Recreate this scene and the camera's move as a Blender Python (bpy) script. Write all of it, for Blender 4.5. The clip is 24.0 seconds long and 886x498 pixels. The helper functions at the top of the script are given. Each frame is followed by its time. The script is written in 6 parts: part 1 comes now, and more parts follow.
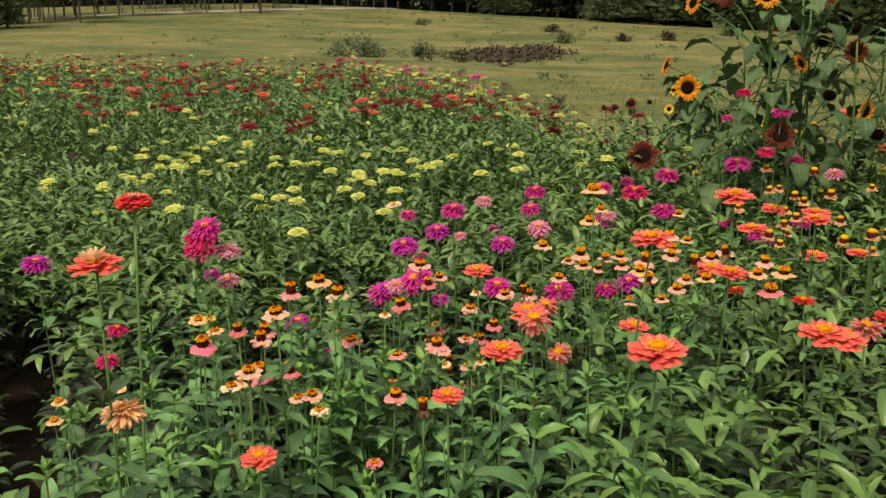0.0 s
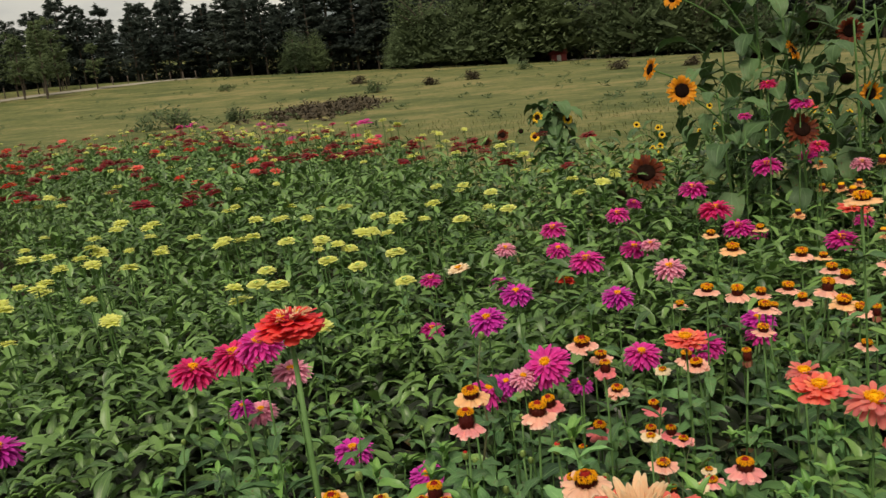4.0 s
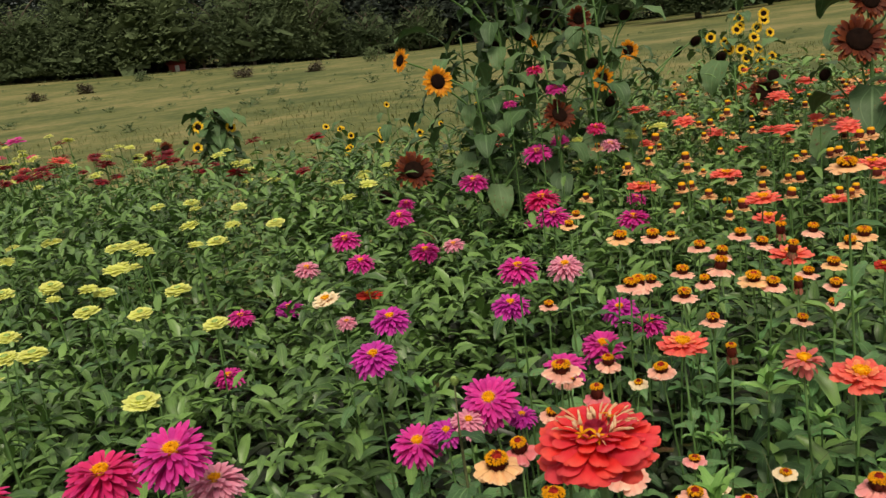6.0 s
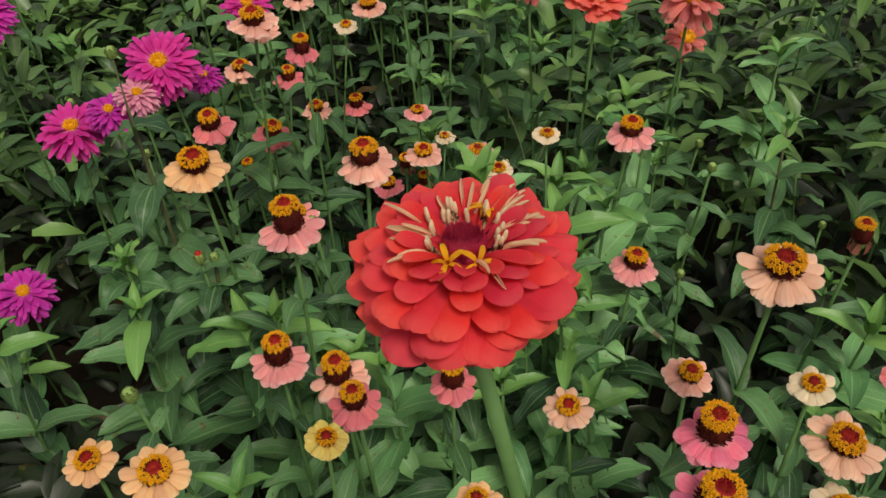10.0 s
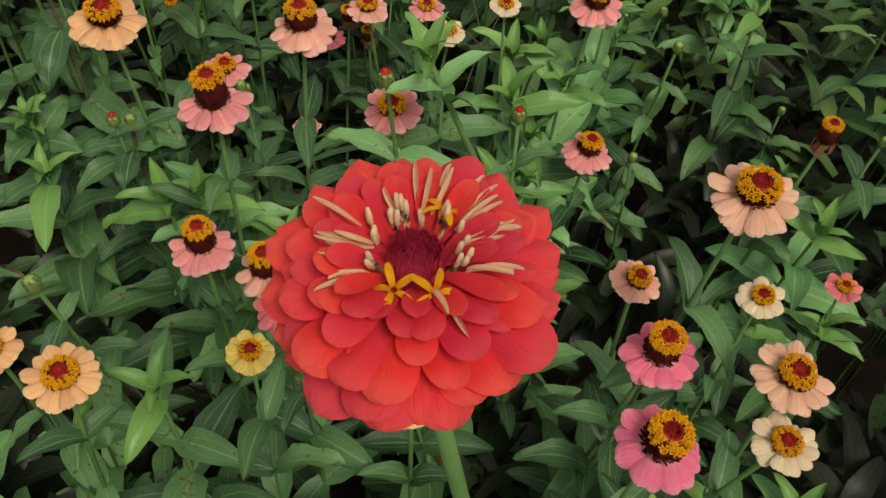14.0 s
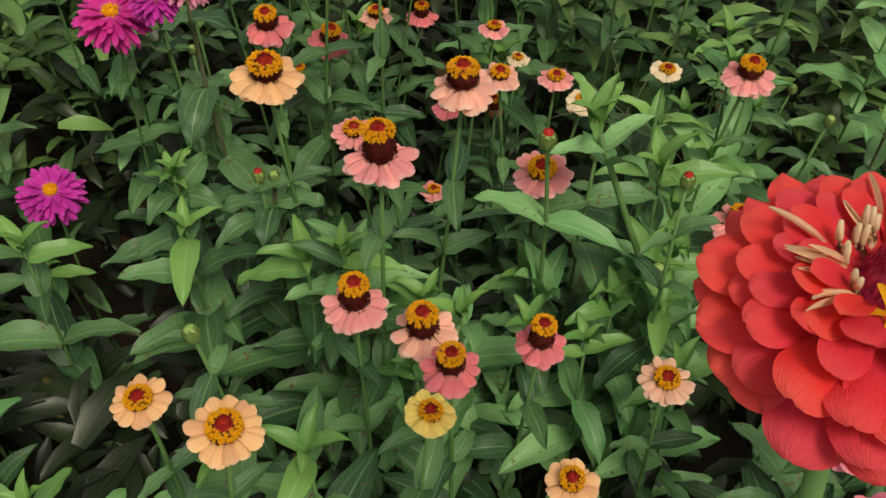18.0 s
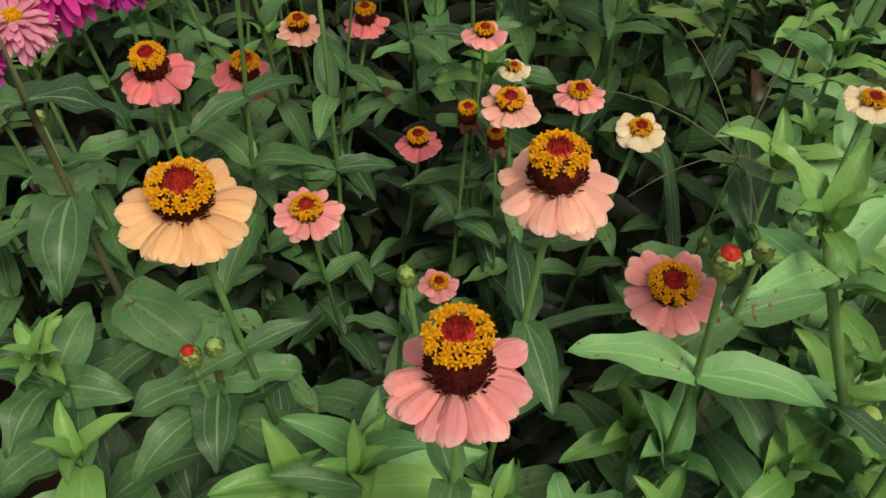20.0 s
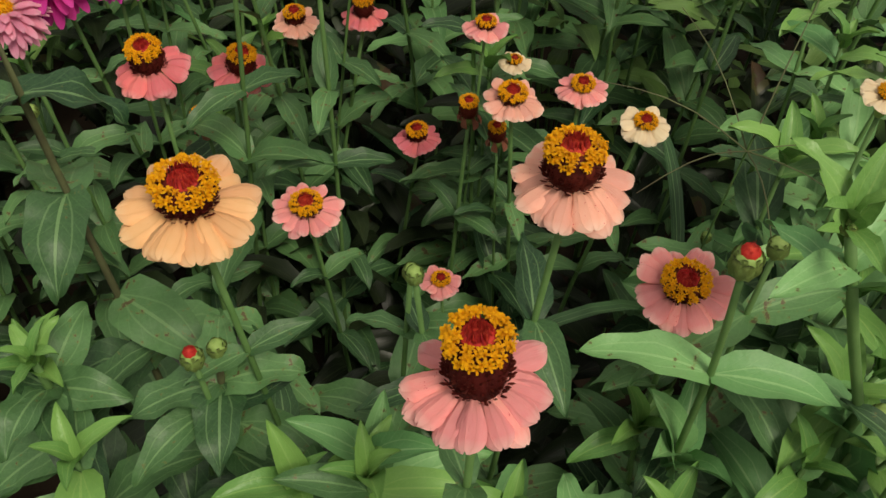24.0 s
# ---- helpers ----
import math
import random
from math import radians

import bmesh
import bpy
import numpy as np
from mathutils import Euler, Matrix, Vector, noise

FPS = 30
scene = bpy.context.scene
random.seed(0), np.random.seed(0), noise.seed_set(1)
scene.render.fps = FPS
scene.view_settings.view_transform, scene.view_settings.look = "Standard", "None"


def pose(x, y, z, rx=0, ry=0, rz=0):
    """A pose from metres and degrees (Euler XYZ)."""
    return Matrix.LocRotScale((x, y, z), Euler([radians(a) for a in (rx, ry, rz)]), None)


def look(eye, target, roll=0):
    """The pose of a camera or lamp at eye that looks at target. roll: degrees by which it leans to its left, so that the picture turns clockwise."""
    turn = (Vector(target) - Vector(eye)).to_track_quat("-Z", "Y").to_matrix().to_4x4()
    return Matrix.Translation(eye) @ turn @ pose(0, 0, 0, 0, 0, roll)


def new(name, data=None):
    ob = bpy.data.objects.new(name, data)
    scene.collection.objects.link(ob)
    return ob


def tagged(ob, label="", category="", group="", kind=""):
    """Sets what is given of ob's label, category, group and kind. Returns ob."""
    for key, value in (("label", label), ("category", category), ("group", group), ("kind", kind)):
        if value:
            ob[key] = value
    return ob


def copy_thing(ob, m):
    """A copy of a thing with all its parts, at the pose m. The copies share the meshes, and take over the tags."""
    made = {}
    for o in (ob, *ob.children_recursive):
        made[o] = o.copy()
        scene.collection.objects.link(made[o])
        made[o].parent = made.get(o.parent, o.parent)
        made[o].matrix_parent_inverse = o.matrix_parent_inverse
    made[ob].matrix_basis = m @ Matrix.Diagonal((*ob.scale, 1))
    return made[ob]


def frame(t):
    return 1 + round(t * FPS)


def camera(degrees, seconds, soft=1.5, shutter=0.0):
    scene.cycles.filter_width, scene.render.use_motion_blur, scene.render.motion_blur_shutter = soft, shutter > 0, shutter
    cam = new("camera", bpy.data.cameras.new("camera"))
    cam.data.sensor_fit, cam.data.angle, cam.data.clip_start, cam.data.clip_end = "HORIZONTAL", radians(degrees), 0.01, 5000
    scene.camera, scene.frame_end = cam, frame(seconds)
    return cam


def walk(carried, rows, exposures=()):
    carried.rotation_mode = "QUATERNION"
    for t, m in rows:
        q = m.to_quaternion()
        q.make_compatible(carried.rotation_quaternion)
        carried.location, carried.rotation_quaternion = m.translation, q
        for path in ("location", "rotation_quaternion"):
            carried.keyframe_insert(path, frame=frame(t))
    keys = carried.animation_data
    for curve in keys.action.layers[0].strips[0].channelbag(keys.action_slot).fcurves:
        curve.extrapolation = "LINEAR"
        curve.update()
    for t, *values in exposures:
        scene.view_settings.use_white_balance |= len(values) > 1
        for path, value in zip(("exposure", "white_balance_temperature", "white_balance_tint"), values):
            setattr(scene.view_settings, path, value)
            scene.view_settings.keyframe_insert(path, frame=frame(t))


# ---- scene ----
cam = camera(55.1, 24.0)

PATH = [
    (0, (0.225, 0.355, 1.461), (-0.099, 2.264, 0.959), -0.4),
    (0.5, (0.121, 0.489, 1.437), (-0.286, 2.39, 0.964), -1.3),
    (1, (0.068, 0.569, 1.418), (-0.267, 2.486, 0.956), -1.6),
    (1.5, (-0.003, 0.621, 1.411), (-0.268, 2.559, 0.995), -2.7),
    (2, (-0.148, 0.701, 1.414), (-0.324, 2.662, 1.06), -5.3),
    (2.5, (-0.249, 0.723, 1.414), (-0.349, 2.689, 1.06), -4.9),
    (4.5, (-0.558, 1.025, 1.377), (-0.292, 2.956, 0.931), -8.4),
    (5, (-0.691, 1.087, 1.404), (-0.133, 2.95, 0.937), -8.7),
    (5.5, (-0.758, 1.249, 1.386), (-0.092, 3.078, 0.925), -8.7),
    (6, (-0.807, 1.404, 1.382), (0.065, 3.135, 0.89), -7.9),
    (6.5, (-0.809, 1.568, 1.369), (0.357, 3.073, 0.755), -7.8),
    (7, (-0.764, 1.642, 1.358), (0.502, 2.928, 0.498), -7.6),
    (7.5, (-0.723, 1.658, 1.314), (0.494, 2.782, 0.193), -5.0),
    (8, (-0.696, 1.64, 1.317), (0.465, 2.697, 0.078), -3.8),
    (8.5, (-0.706, 1.64, 1.325), (0.436, 2.662, 0.04), -3.0),
    (9, (-0.702, 1.629, 1.327), (0.431, 2.623, 0.012), -2.9),
    (9.5, (-0.702, 1.625, 1.326), (0.433, 2.597, -0.004), -2.7),
    (10, (-0.701, 1.624, 1.326), (0.417, 2.603, -0.012), -3.4),
    (10.5, (-0.698, 1.624, 1.33), (0.411, 2.599, -0.018), -3.8),
    (11, (-0.698, 1.622, 1.33), (0.404, 2.574, -0.041), -3.2),
    (11.5, (-0.677, 1.637, 1.326), (0.348, 2.49, -0.165), -1.2),
    (13.5, (-0.643, 1.669, 1.316), (0.341, 2.363, -0.28), 3.3),
    (14, (-0.651, 1.668, 1.316), (0.334, 2.356, -0.283), 4.0),
    (14.5, (-0.647, 1.669, 1.315), (0.332, 2.364, -0.285), 3.6),
    (15, (-0.646, 1.668, 1.315), (0.333, 2.36, -0.285), 3.6),
    (15.5, (-0.648, 1.669, 1.314), (0.335, 2.356, -0.286), 3.6),
    (16, (-0.649, 1.668, 1.314), (0.34, 2.362, -0.279), 3.4),
    (16.5, (-0.649, 1.668, 1.316), (0.347, 2.391, -0.26), 2.8),
    (17, (-0.65, 1.671, 1.314), (0.35, 2.415, -0.249), 2.6),
    (17.5, (-0.658, 1.67, 1.313), (0.341, 2.484, -0.217), 2.0),
    (18, (-0.695, 1.728, 1.287), (0.319, 2.611, -0.194), 1.5),
    (18.5, (-0.684, 1.834, 1.254), (0.386, 2.67, -0.216), 0.8),
    (19, (-0.6, 1.928, 1.196), (0.5, 2.663, -0.304), 1.0),
    (19.5, (-0.55, 1.962, 1.162), (0.56, 2.64, -0.357), 1.0),
    (21.5, (-0.519, 1.98, 1.138), (0.569, 2.609, -0.418), 1.4),
    (22, (-0.52, 1.982, 1.139), (0.559, 2.609, -0.424), 1.2),
    (22.5, (-0.525, 1.984, 1.14), (0.566, 2.61, -0.415), 1.5),
    (23, (-0.521, 1.98, 1.138), (0.578, 2.608, -0.41), 1.6),
    (23.5, (-0.525, 1.98, 1.14), (0.583, 2.604, -0.404), 2.0),
    (24, (-0.53, 1.984, 1.142), (0.578, 2.614, -0.399), 1.8),
]
EXPOSURES = [(0.0, 0.52, 7800, 6), (2.5, 0.34, 7500, 6), (4.5, 0.26, 7500, 6), (6.0, 0.34, 7500, 6), (7.0, 0.28, 6800, 5), (8.0, 0.20, 6800, 6), (11.0, 0.05, 6950, 7), (17.0, 0.02, 7200, 7), (19.0, 0.34, 7200, 5), (24.0, 0.22, 7300, 6)]
walk(cam, [(t, look(eye, target, roll)) for t, eye, target, roll in PATH], EXPOSURES)

# ---------------------------------------------------------------- world and light
SUN_EL, SUN_AZ = 58.0, 200.0   # high, behind the camera's left shoulder, through cloud
w = bpy.data.worlds.new("overcast_sky")
scene.world = w
w.use_nodes = True
nt = w.node_tree
nt.nodes.clear()
sky = nt.nodes.new("ShaderNodeTexSky")
sky.sky_type, sky.sun_disc = "NISHITA", False
sky.sun_elevation, sky.sun_rotation = radians(SUN_EL), radians(SUN_AZ)
sky.air_density, sky.dust_density = 1.0, 2.5
co = nt.nodes.new("ShaderNodeTexCoord")
mp = nt.nodes.new("ShaderNodeMapping")
mp.inputs["Scale"].default_value = (1.6, 1.6, 6.0)
cn = nt.nodes.new("ShaderNodeTexNoise")
cn.inputs["Scale"].default_value, cn.inputs["Detail"].default_value = 2.2, 5
cr = nt.nodes.new("ShaderNodeValToRGB")
cr.color_ramp.elements[0].position, cr.color_ramp.elements[1].position = 0.36, 0.62
cr.color_ramp.elements[0].color, cr.color_ramp.elements[1].color = (6.2, 6.3, 6.6, 1), (9.6, 9.4, 8.9, 1)
mx = nt.nodes.new("ShaderNodeMixRGB")
mx.inputs["Fac"].default_value = 0.85
bg = nt.nodes.new("ShaderNodeBackground")
bg.inputs["Strength"].default_value = 0.074
wo = nt.nodes.new("ShaderNodeOutputWorld")
for a, b in ((co.outputs["Generated"], mp.inputs["Vector"]), (mp.outputs["Vector"], cn.inputs["Vector"]), (cn.outputs["Fac"], cr.inputs["Fac"]),
             (sky.outputs["Color"], mx.inputs["Color1"]), (cr.outputs["Color"], mx.inputs["Color2"]),
             (mx.outputs["Color"], bg.inputs["Color"]), (bg.outputs["Background"], wo.inputs["Surface"])):
    nt.links.new(a, b)
sun = new("sun", bpy.data.lights.new("sun", "SUN"))
sun.data.energy, sun.data.angle, sun.data.color = 2.7, radians(22), (1.0, 0.94, 0.84)
az, el = radians(SUN_AZ), radians(SUN_EL)
sun.matrix_world = look((math.sin(az) * math.cos(el) * 50, math.cos(az) * math.cos(el) * 50, math.sin(el) * 50), (0, 0, 0))


# ---------------------------------------------------------------- materials
def node(mat, kind, **ins):
    n = mat.node_tree.nodes.new(kind)
    for k, v in ins.items():
        n.inputs[k.replace("_", " ")].default_value = v
    return n


def base_mat(name, rough=0.6, spec=0.3):
    mat = bpy.data.materials.new(name)
    mat.use_nodes = True
    bsdf = mat.node_tree.nodes["Principled BSDF"]
    bsdf.inputs["Roughness"].default_value = rough
    bsdf.inputs["Specular IOR Level"].default_value = spec
    return mat, bsdf, mat.node_tree.links.new


def ramp(mat, stops):
    r = mat.node_tree.nodes.new("ShaderNodeValToRGB")
    els = r.color_ramp.elements
    while len(els) < len(stops):
        els.new(0.5)
    for e, (p, c) in zip(els, stops):
        e.position, e.color = p, (*c, 1)
    return r


def chance(mat):
    """One random value a thing or a loose piece, 0 to 1."""
    info, geo = node(mat, "ShaderNodeObjectInfo"), node(mat, "ShaderNodeNewGeometry")
    add, fr = node(mat, "ShaderNodeMath"), node(mat, "ShaderNodeMath")
    fr.operation = "FRACT"
    ln = mat.node_tree.links.new
    ln(info.outputs["Random"], add.inputs[0]), ln(geo.outputs["Random Per Island"], add.inputs[1])
    ln(add.outputs[0], fr.inputs[0])
    return fr.outputs[0]


def math_node(mat, op, a, b=None):
    n = node(mat, "ShaderNodeMath")
    n.operation = op
    for i, v in enumerate((a, b)):
        if v is None:
            continue
        if isinstance(v, (int, float)):
            n.inputs[i].default_value = v
        else:
            mat.node_tree.links.new(v, n.inputs[i])
    return n.outputs[0]


def mix(mat, fac, a, b, how="MIX"):
    n = node(mat, "ShaderNodeMixRGB")
    n.blend_type = how
    for key, v in (("Fac", fac), ("Color1", a), ("Color2", b)):
        if isinstance(v, (int, float)):
            n.inputs[key].default_value = v
        elif isinstance(v, tuple):
            n.inputs[key].default_value = (*v, 1)
        else:
            mat.node_tree.links.new(v, n.inputs[key])
    return n.outputs["Color"]


def noise_out(mat, scale, detail=3, coord="Object", stretch=None):
    tc = node(mat, "ShaderNodeTexCoord")
    src = tc.outputs[coord]
    if stretch:
        m = node(mat, "ShaderNodeMapping")
        m.inputs["Scale"].default_value = stretch
        mat.node_tree.links.new(src, m.inputs["Vector"])
        src = m.outputs["Vector"]
    n = node(mat, "ShaderNodeTexNoise", Scale=scale, Detail=detail)
    mat.node_tree.links.new(src, n.inputs["Vector"])
    return n.outputs["Fac"]


def bump(mat, bsdf, height, strength, dist):
    b = node(mat, "ShaderNodeBump", Strength=strength, Distance=dist)
    mat.node_tree.links.new(height, b.inputs["Height"])
    mat.node_tree.links.new(b.outputs["Normal"], bsdf.inputs["Normal"])


def see_through(mat, bsdf, colour, share):
    """Thin plant tissue: part of the light passes through."""
    tr, ms = node(mat, "ShaderNodeBsdfTranslucent"), node(mat, "ShaderNodeMixShader", Fac=share)
    ln = mat.node_tree.links.new
    ln(colour, tr.inputs["Color"]), ln(bsdf.outputs[0], ms.inputs[1]), ln(tr.outputs[0], ms.inputs[2])
    ln(ms.outputs[0], mat.node_tree.nodes["Material Output"].inputs["Surface"])


def uv_axes(mat):
    tc, sp = node(mat, "ShaderNodeTexCoord"), node(mat, "ShaderNodeSeparateXYZ")
    mat.node_tree.links.new(tc.outputs["UV"], sp.inputs[0])
    return sp.outputs[0], sp.outputs[1]


def leaf_mat(name, dark, light, vein, spots=0.0, rough=0.42, scale=40, spec=0.38, thin=0.08):
    """Leaf with a midrib, two pairs of arching veins, mottling and a few brown spots."""
    mat, bsdf, ln = base_mat(name, rough, spec)
    u, v = uv_axes(mat)
    au = math_node(mat, "ABSOLUTE", math_node(mat, "SUBTRACT", u, 0.5))
    rib = math_node(mat, "LESS_THAN", au, 0.028)
    arc = math_node(mat, "MULTIPLY", math_node(mat, "SINE", math_node(mat, "MULTIPLY", v, 2.9)), 0.27)
    arm = math_node(mat, "LESS_THAN", math_node(mat, "ABSOLUTE", math_node(mat, "SUBTRACT", au, arc)), 0.016)
    cross = math_node(mat, "LESS_THAN", math_node(mat, "FRACT", math_node(mat, "ADD", math_node(mat, "MULTIPLY", v, 9.0), math_node(mat, "MULTIPLY", au, -5.0))), 0.1)
    veins = math_node(mat, "MAXIMUM", math_node(mat, "MAXIMUM", rib, math_node(mat, "MULTIPLY", arm, 0.6)), math_node(mat, "MULTIPLY", cross, 0.18))
    tone = math_node(mat, "ADD", math_node(mat, "MULTIPLY", chance(mat), 0.75), math_node(mat, "MULTIPLY", noise_out(mat, scale), 0.35))
    col = ramp(mat, [(0.1, dark), (0.95, light)])
    ln(tone, col.inputs[0])
    c = mix(mat, math_node(mat, "MULTIPLY", veins, 0.5), col.outputs[0], vein)
    if spots:
        sp = math_node(mat, "GREATER_THAN", math_node(mat, "ADD", noise_out(mat, 11, 4), math_node(mat, "MULTIPLY", chance(mat), 0.11)), 1 - spots)
        halo = math_node(mat, "GREATER_THAN", math_node(mat, "ADD", noise_out(mat, 11, 4), math_node(mat, "MULTIPLY", chance(mat), 0.11)), 0.965 - spots)
        c = mix(mat, math_node(mat, "MULTIPLY", halo, 0.35), c, (0.16, 0.13, 0.03))
        c = mix(mat, math_node(mat, "MULTIPLY", sp, 0.75), c, (0.07, 0.03, 0.018))
    ln(c, bsdf.inputs["Base Color"])
    hgt = math_node(mat, "SUBTRACT", math_node(mat, "MULTIPLY", noise_out(mat, scale * 0.4), 0.5), veins)
    bump(mat, bsdf, hgt, 0.5, 0.0018)
    see_through(mat, bsdf, c, thin)
    return mat


def tree_mat(name, dark, light):
    """Far crowns: one tone a tree, with broad lighter and darker masses and little difference from leaf to leaf."""
    mat, bsdf, ln = base_mat(name, 0.85, 0.04)
    info, geo = node(mat, "ShaderNodeObjectInfo"), node(mat, "ShaderNodeNewGeometry")
    tone = math_node(mat, "ADD", math_node(mat, "MULTIPLY", info.outputs["Random"], 0.55), math_node(mat, "ADD", math_node(mat, "MULTIPLY", noise_out(mat, 0.7, 3), 0.35), math_node(mat, "MULTIPLY", geo.outputs["Random Per Island"], 0.15)))
    col = ramp(mat, [(0.1, dark), (0.9, light)])
    ln(tone, col.inputs[0])
    ln(col.outputs[0], bsdf.inputs["Base Color"])
    see_through(mat, bsdf, col.outputs[0], 0.45)
    return mat


def petal_mat(name, root, body, rim, varied=0.25, specks=False, ribs=1.0):
    """Petal: colour runs from its root to its rim, with fine streaks along it."""
    mat, bsdf, ln = base_mat(name, 0.55, 0.25)
    u, v = uv_axes(mat)
    run = ramp(mat, [(0.0, root), (0.35, body), (0.74, body), (1.0, rim)])
    ln(v, run.inputs[0])
    streak = noise_out(mat, 5, 2, "UV", (14, 1.2, 1))
    c = mix(mat, math_node(mat, "MULTIPLY", streak, 0.45), run.outputs[0], rim)
    rib = math_node(mat, "POWER", math_node(mat, "ABSOLUTE", math_node(mat, "SINE", math_node(mat, "MULTIPLY", u, 12.6))), 0.5)
    c = mix(mat, math_node(mat, "MULTIPLY", math_node(mat, "SUBTRACT", 1.0, rib), 0.28 * ribs), c, root)
    if specks:
        dots = math_node(mat, "GREATER_THAN", math_node(mat, "ADD", noise_out(mat, 7, 2, "UV", (1, 1.6, 1)), math_node(mat, "MULTIPLY", chance(mat), 0.14)), 0.80)
        c = mix(mat, math_node(mat, "MULTIPLY", dots, 0.75), c, (0.62, 0.03, 0.12))
    hsv = node(mat, "ShaderNodeHueSaturation")
    ch = chance(mat)
    ln(math_node(mat, "ADD", math_node(mat, "MULTIPLY", ch, varied), 1 - varied * 0.55), hsv.inputs["Value"])
    ln(math_node(mat, "ADD", math_node(mat, "MULTIPLY", ch, 0.012), 0.494), hsv.inputs["Hue"])
    ln(c, hsv.inputs["Color"])
    ln(hsv.outputs[0], bsdf.inputs["Base Color"])
    bump(mat, bsdf, math_node(mat, "ADD", math_node(mat, "MULTIPLY", rib, 0.5 * ribs), math_node(mat, "MULTIPLY", streak, 0.6)), 0.7, 0.0010)
    see_through(mat, bsdf, hsv.outputs[0], 0.32)
    return mat


def rough_mat(name, a, b, scale, rough=0.8, depth=0.002, spec=0.25):
    """Two tones mixed by noise, with relief."""
    mat, bsdf, ln = base_mat(name, rough, spec)
    n1, n2 = noise_out(mat, scale, 5), noise_out(mat, scale * 0.17, 2)
    r = ramp(mat, [(0.3, a), (0.72, b)])
    ln(math_node(mat, "ADD", math_node(mat, "MULTIPLY", n1, 0.6), math_node(mat, "ADD", math_node(mat, "MULTIPLY", n2, 0.3), math_node(mat, "MULTIPLY", chance(mat), 0.12))), r.inputs[0])
    ln(r.outputs[0], bsdf.inputs["Base Color"])
    bump(mat, bsdf, n1, 0.6, depth)
    return mat


M_LEAF = leaf_mat("zinnia_leaf", (0.008, 0.034, 0.013), (0.090, 0.200, 0.070), (0.18, 0.31, 0.13), 0.24, 0.50, spec=0.36)
M_FRESH = leaf_mat("fresh_leaf", (0.070, 0.200, 0.066), (0.172, 0.348, 0.130), (0.27, 0.44, 0.20), 0.22, 0.50, spec=0.36)
# old brown-spotted lower leaves; the near-black green paints in the shade under the plants
M_SHADED_OLD_LEAF = leaf_mat("shaded_old_leaf", (0.005, 0.010, 0.004), (0.018, 0.030, 0.011), (0.04, 0.06, 0.024), 0.22)
M_YOUNG = leaf_mat("young_leaf", (0.076, 0.195, 0.048), (0.150, 0.295, 0.070), (0.22, 0.35, 0.105))
M_FAR_LEAF = leaf_mat("bed_leaf", (0.016, 0.054, 0.014), (0.138, 0.256, 0.064), (0.19, 0.30, 0.09), 0, 0.42, 8, 0.5)
M_SUN_LEAF = leaf_mat("sunflower_leaf", (0.024, 0.060, 0.020), (0.080, 0.150, 0.055), (0.13, 0.22, 0.10), 0.25, 0.6, 14)
M_STEM = rough_mat("green_stem", (0.052, 0.118, 0.032), (0.100, 0.190, 0.060), 60, 0.6, 0.0006)
M_DARK_STEM = rough_mat("purple_stem", (0.045, 0.035, 0.022), (0.10, 0.12, 0.05), 60, 0.6, 0.0006)
